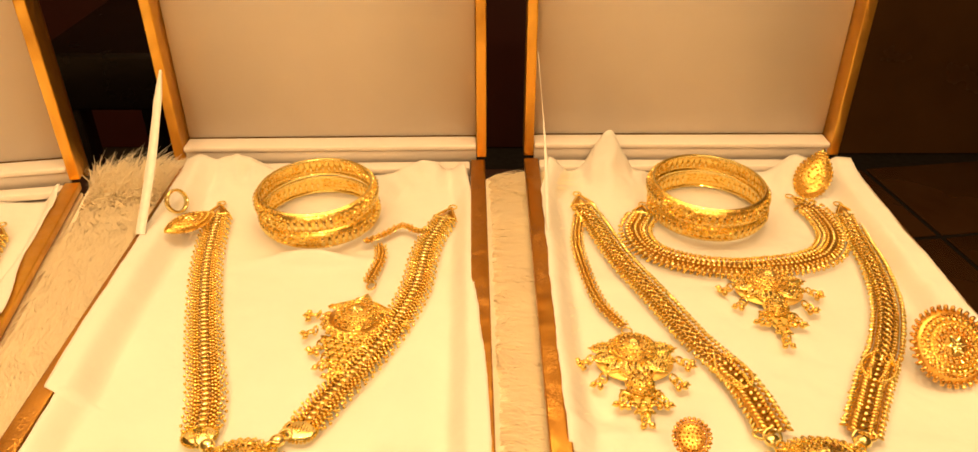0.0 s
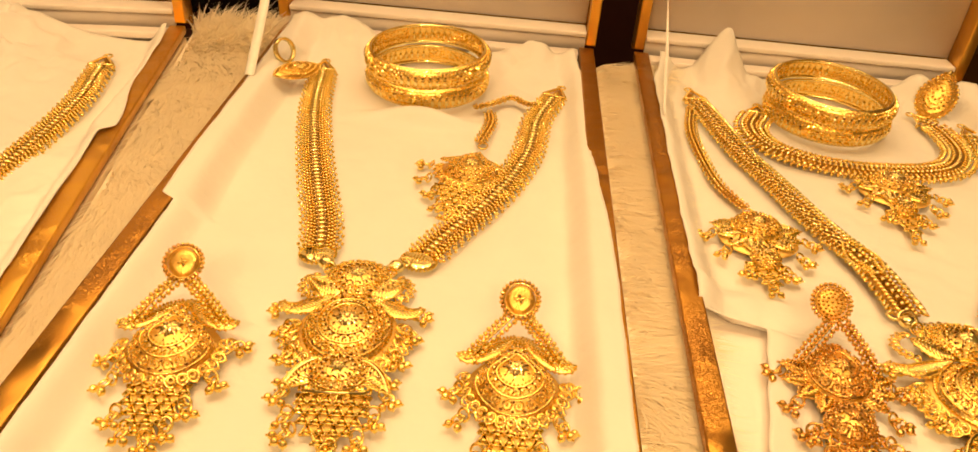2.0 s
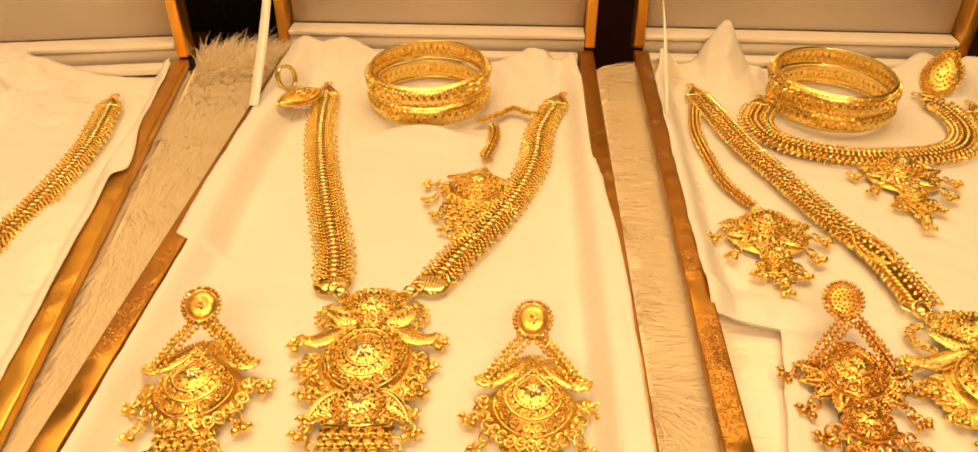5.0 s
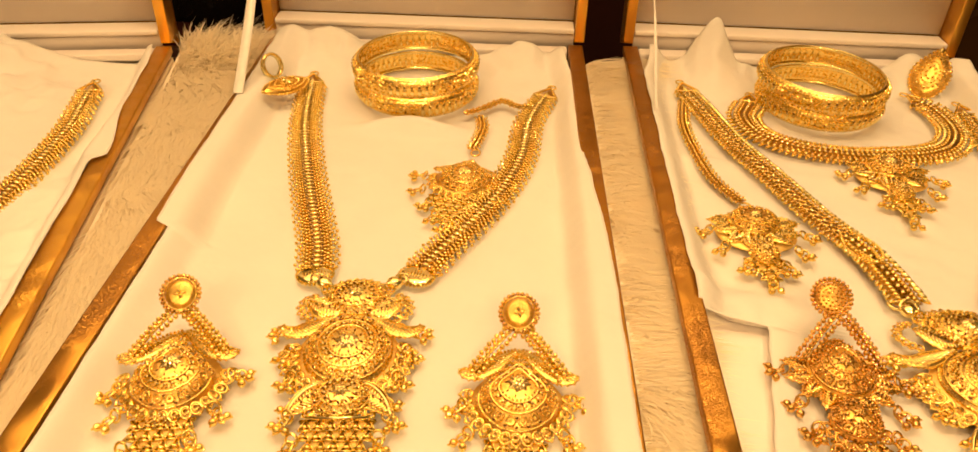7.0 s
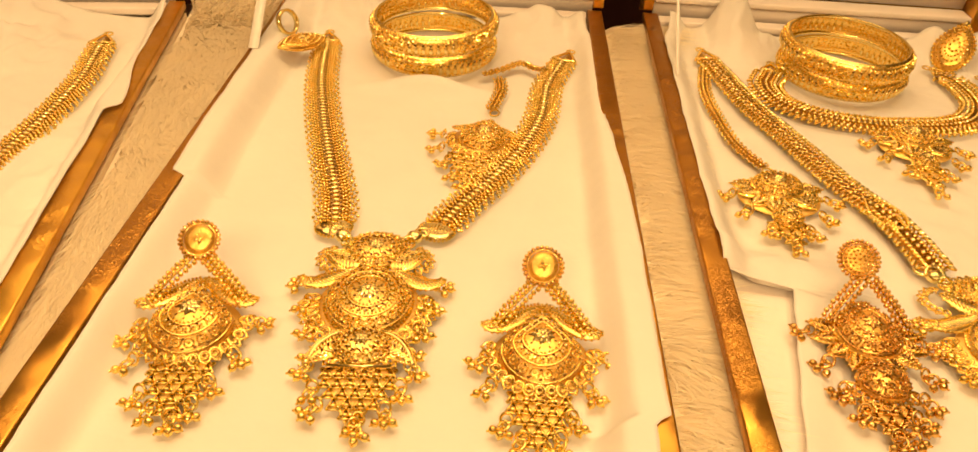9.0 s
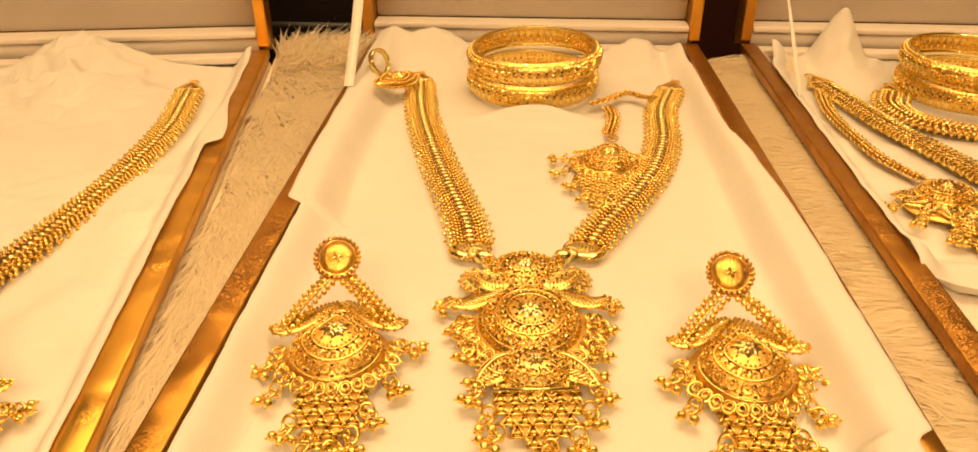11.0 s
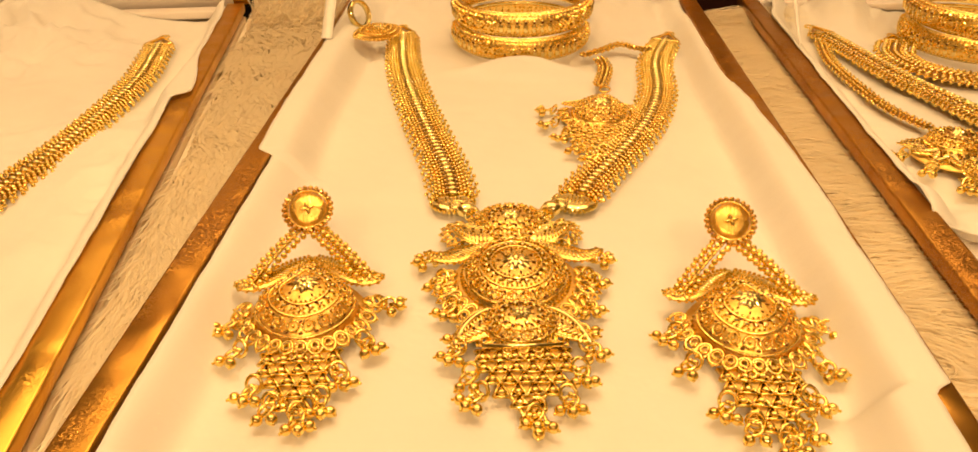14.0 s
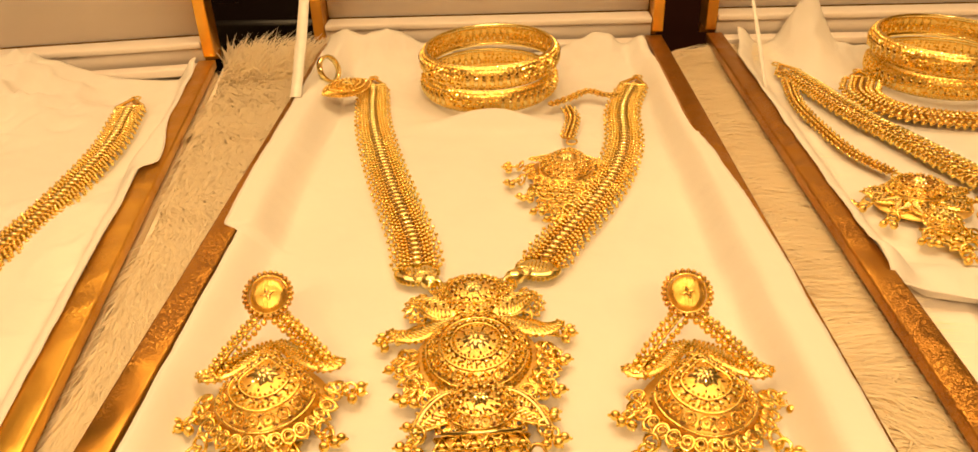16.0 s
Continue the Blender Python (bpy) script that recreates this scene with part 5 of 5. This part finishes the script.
K = [(x - 139, y - 318) for x, y in ((87.5, 386), (81, 369), (86, 350), (104, 338), (127, 333.5), (144.5, 335), (164.5, 339), (180, 348), (189.5, 366), (188.5, 390), (183, 399))]
chain(choke, K, 16.5, "choker")
end_cap(choke, (88.3 - 139, 392 - 318), (0.25, 1), 8)
end_cap(choke, (181.5 - 139, 403 - 318), (-0.5, 1), 6)


def fan_pendant(parent, c, turn, size, tip, old=False):
    """An oval boss with leaves fanned under it, a tapering panel and dangles."""
    mats = ANTIQUE if old else YELLOW
    h = new("fan_plate", Jewel().add(lathe([(0.0, 0.9), (1.0, 0.9), (1.02, 0.4), (1.0, 0.1)], 40, lambda b: (circle(b)[0] * 15.5 * size, circle(b)[1] * 12 * size - 3 * size))).mesh("fan_plate"))
    h.data.materials.append(GOLD_SATIN)
    h.parent = parent
    h.matrix_basis = pose(c[0] * MM, c[1] * MM, 0.4 * MM, 0, 0, turn)
    dome(h, (0, 2.5, 2.2), 9.8 * size, 8.4 * size, 4.2, petals=8, tiers=2, name="boss", mats=mats)
    for i in range(8):
        a = math.pi * 0.96 + math.pi * 1.08 * i / 7
        petal(h, (7.0 * size * math.cos(a), 1.8 + 5.6 * size * math.sin(a)), a, 10.6 * size, 4.2 * size, mats, z=1.2 + 0.5 * (i % 2))
    loop_border(h, (0, 2), 11 * size, 9.5 * size, 10, 170, 1.4, mats, z=1.2)
    dome(h, (0, -17.5 * size, 1.2), 5.5 * size, 6.0 * size, 3.4, pear, petals=6, tiers=2, name="lower_boss", mats=mats)
    lattice(h, -20.5 * size, (4, 3, 2), drop=(tip - 21 * size) / 4.0, old=old)
    hang(h, [(-17 * size, -3, -60), (17 * size, -3, 60), (-13 * size, -13 * size, -35), (13 * size, -13 * size, 38),
             (-6.5 * size, -23 * size, -16), (6.5 * size, -23 * size, 18), (0, -tip + 7, 0)], old)
    flatten(parent, h)


fan_pendant(choke, (0, 0), -5, 1.05, 46)

tik = thing("head_ornament", pose(0.064, 0.266, HALF), "gold head ornament with leaf fan and thin chain", "head ornament")
chain(tik, [(x - 64, y - 266) for x, y in ((52, 388), (47.8, 357), (50.5, 323), (54.5, 303), (62.5, 287))], 6.4, "thin", z=1.0)
part("top_link", Jewel().add(RING_FINE, np.eye(3) * 2.4, (-0.5, 17, 1.6)), GOLD, tik)
fan_pendant(tik, (0, 0), -1, 1.08, 42)


def antique_earring(m):
    e = thing("earring", m, "reddish gold earring with granulated stud and leaf fan", "earring")
    stud(e, (-2.0, 24.0, 15.5), 6.8, ANTIQUE, 38, False)
    for s in (-1, 1):
        arm(e, (s * 1.8, 16.5, 13), (s * 13.5, 2, 4), ANTIQUE)
    part("body_plate", Jewel().add(lathe([(0.0, 0.9), (1.0, 0.9), (1.02, 0.4), (1.0, 0.1)], 40, lambda b: (circle(b)[0] * 13, circle(b)[1] * 14))), GOLD_DEEP, e)
    dome(e, (0, 1, 1.4), 11, 12.5, 6.2, pear, petals=8, tiers=3, name="boss", mats=ANTIQUE)
    for i in range(9):
        a = math.pi - 0.15 + (math.pi + 0.3) * i / 8
        petal(e, (9.5 * math.cos(a), 0.5 + 9.5 * math.sin(a)), a, 9.5, 3.1, (GOLD_OLD, GOLD, GOLD_DEEP), z=1.6)
    dome(e, (0, -21.5, 1.6), 8.0, 7.5, 5.0, pear, petals=6, tiers=2, name="lower_boss", mats=ANTIQUE)
    loop_border(e, (0, -21), 10, 9.0, 190, 350, 1.5, ANTIQUE, z=1.2)
    lattice(e, -29.5, (4, 3, 2), old=True)
    hang(e, [(-17, 0, -70), (17, 0, 70), (-14, -13, -40), (14, -13, 42), (-11, -24, -30), (11, -24, 32), (-7, -32, -20), (7, -32, 25), (0, -40, 5), (3, -38, 20)], True)


antique_earring(pose(0.0745, 0.1810, HALF, 0, 0, -5.5))


def round_ring():
    r = thing("finger_ring", pose(0.1985, 0.2600, 0.0135, 42, 0, 4), "large round gold finger ring propped on its shank", "ring")
    part("face", Jewel().add(lathe([(16.0, -0.8), (16.2, 0.2), (13, 1.6), (8, 3.0), (0, 4.0)], 56)), GOLD_DEEP, r)
    edge = Jewel()
    for i in range(34):
        a = 2 * math.pi * i / 34
        edge.add(LEAF, rot(a + 0.25) @ np.diag((3.4, 1.15, 1.2)), (14.8 * math.cos(a), 14.8 * math.sin(a), 0.3))
        edge.add(ICO0, np.eye(3) * 0.95, (17.4 * math.cos(a), 17.4 * math.sin(a), 0.1))
    part("leaf_edge", edge, GOLD_OLD, r)
    for q, n, s, z in ((13.4, 50, 0.85, 1.6), (11.4, 28, 1.5, 2.1), (9.2, 36, 0.8, 2.9), (7.2, 18, 1.4, 3.2), (5.3, 22, 0.7, 3.6)):
        row_ = Jewel()
        for i in range(n):
            a = 2 * math.pi * i / n
            row_.add(ICO0, np.eye(3) * s, (q * math.cos(a), q * math.sin(a), z))
        tagged(part("beading", row_, GOLD_OLD if n % 4 else GOLD, r), kind="stuff")
    fl = Jewel().add(ICO1, np.eye(3), (0, 0, 4.6))
    for i in range(6):
        fl.add(LEAF, rot(i * 1.047) @ np.diag((4.8, 1.4, 1.2)), (0, 0, 4.0))
    part("flower", fl, GOLD_CUT, r)
    sh = part("shank", Jewel().add(lathe([(8.4, -1.6), (9.4, -1.4), (9.4, 1.4), (8.4, 1.6)], 36, closed=True)), GOLD, r, "plain round shank")
    sh.matrix_basis = pose(0, -0.001, -0.0095, 0, 90, 0)


round_ring()


def pear_earring():
    r = thing("finger_ring", pose(0.1955, 0.4190, 0.0105, 40, 0, -34), "pear-shaped gold finger ring with rows of beads", "ring")
    face = part("face", Jewel().add(lathe([(1.0, -0.8), (1.02, 0.3), (0.8, 2.4), (0.4, 3.6), (0, 4.0)], 44, lambda a: (pear(a)[0] * 10, pear(a)[1] * 14.5))), GOLD_DEEP, r)
    for f, n, s, z in ((1.02, 34, 1.1, 0.3), (0.84, 34, 0.7, 2.0), (0.66, 20, 1.05, 2.9), (0.46, 18, 0.7, 3.5), (0.26, 8, 0.95, 3.9)):
        row_ = Jewel()
        for i in range(n):
            a = 2 * math.pi * i / n
            row_.add(ICO0, np.eye(3) * s, (pear(a)[0] * 10 * f, pear(a)[1] * 14.5 * f, z))
        tagged(part("beading", row_, GOLD, face), kind="stuff")
    part("tip", Jewel().add(LEAF, rot(math.pi / 2) @ np.diag((5, 1.8, 1.6)), (0, 14.5, 0.3)), GOLD_CUT, r)
    sh = part("shank", Jewel().add(lathe([(8.0, -1.4), (9.0, -1.2), (9.0, 1.2), (8.0, 1.4)], 36, closed=True)), GOLD, r, "plain round shank")
    sh.matrix_basis = pose(0, 0, -0.0085, 0, 90, 0)


pear_earring()

# ---- left box ----
third = thing("long_necklace", pose(-0.2600, 0.2800, HALF), "long gold chain of a necklace lying on crumpled tissue", "necklace")
chain(third, [(x + 260, y - 280) for x, y in ((-270.5, 362), (-267, 346), (-262, 322), (-259.5, 288), (-259.8, 255), (-262.5, 228), (-266, 200), (-273, 175))], 15.0, "spine", taper=0.1)
end_cap(third, (-271.8 + 260, 368 - 280), (-0.2, 1))

# ---- floor tiles ----
TILE_W, JOINT, GRID = 0.36, 0.016, radians(8)
tile_me = Acc().add(block(-TILE_W / 2 + JOINT / 2, -TILE_W / 2 + JOINT / 2, 0, TILE_W / 2 - JOINT / 2, TILE_W / 2 - JOINT / 2, 0.006, 0.002)).mesh("floor_tile")
tile_me.materials.append(TILE)
floor_ob = bpy.data.objects["floor"]
for i in range(-3, 5):
    for j in range(-8, 1):
        u, w = (i + 0.5) * TILE_W, (j - 0.5) * TILE_W
        x, y = 1.05 + u * math.cos(GRID) - w * math.sin(GRID), 1.97 + u * math.sin(GRID) + w * math.cos(GRID)
        if y + 0.21 < 2.06 and x + 0.21 < 2.8 and y > -1.2 and not (x < 0.45 and y < 0.75):
            t_ob = new("floor_tile", tile_me)
            t_ob.parent = floor_ob
            t_ob.matrix_basis = pose(x, y, -0.806, 0, 0, math.degrees(GRID))
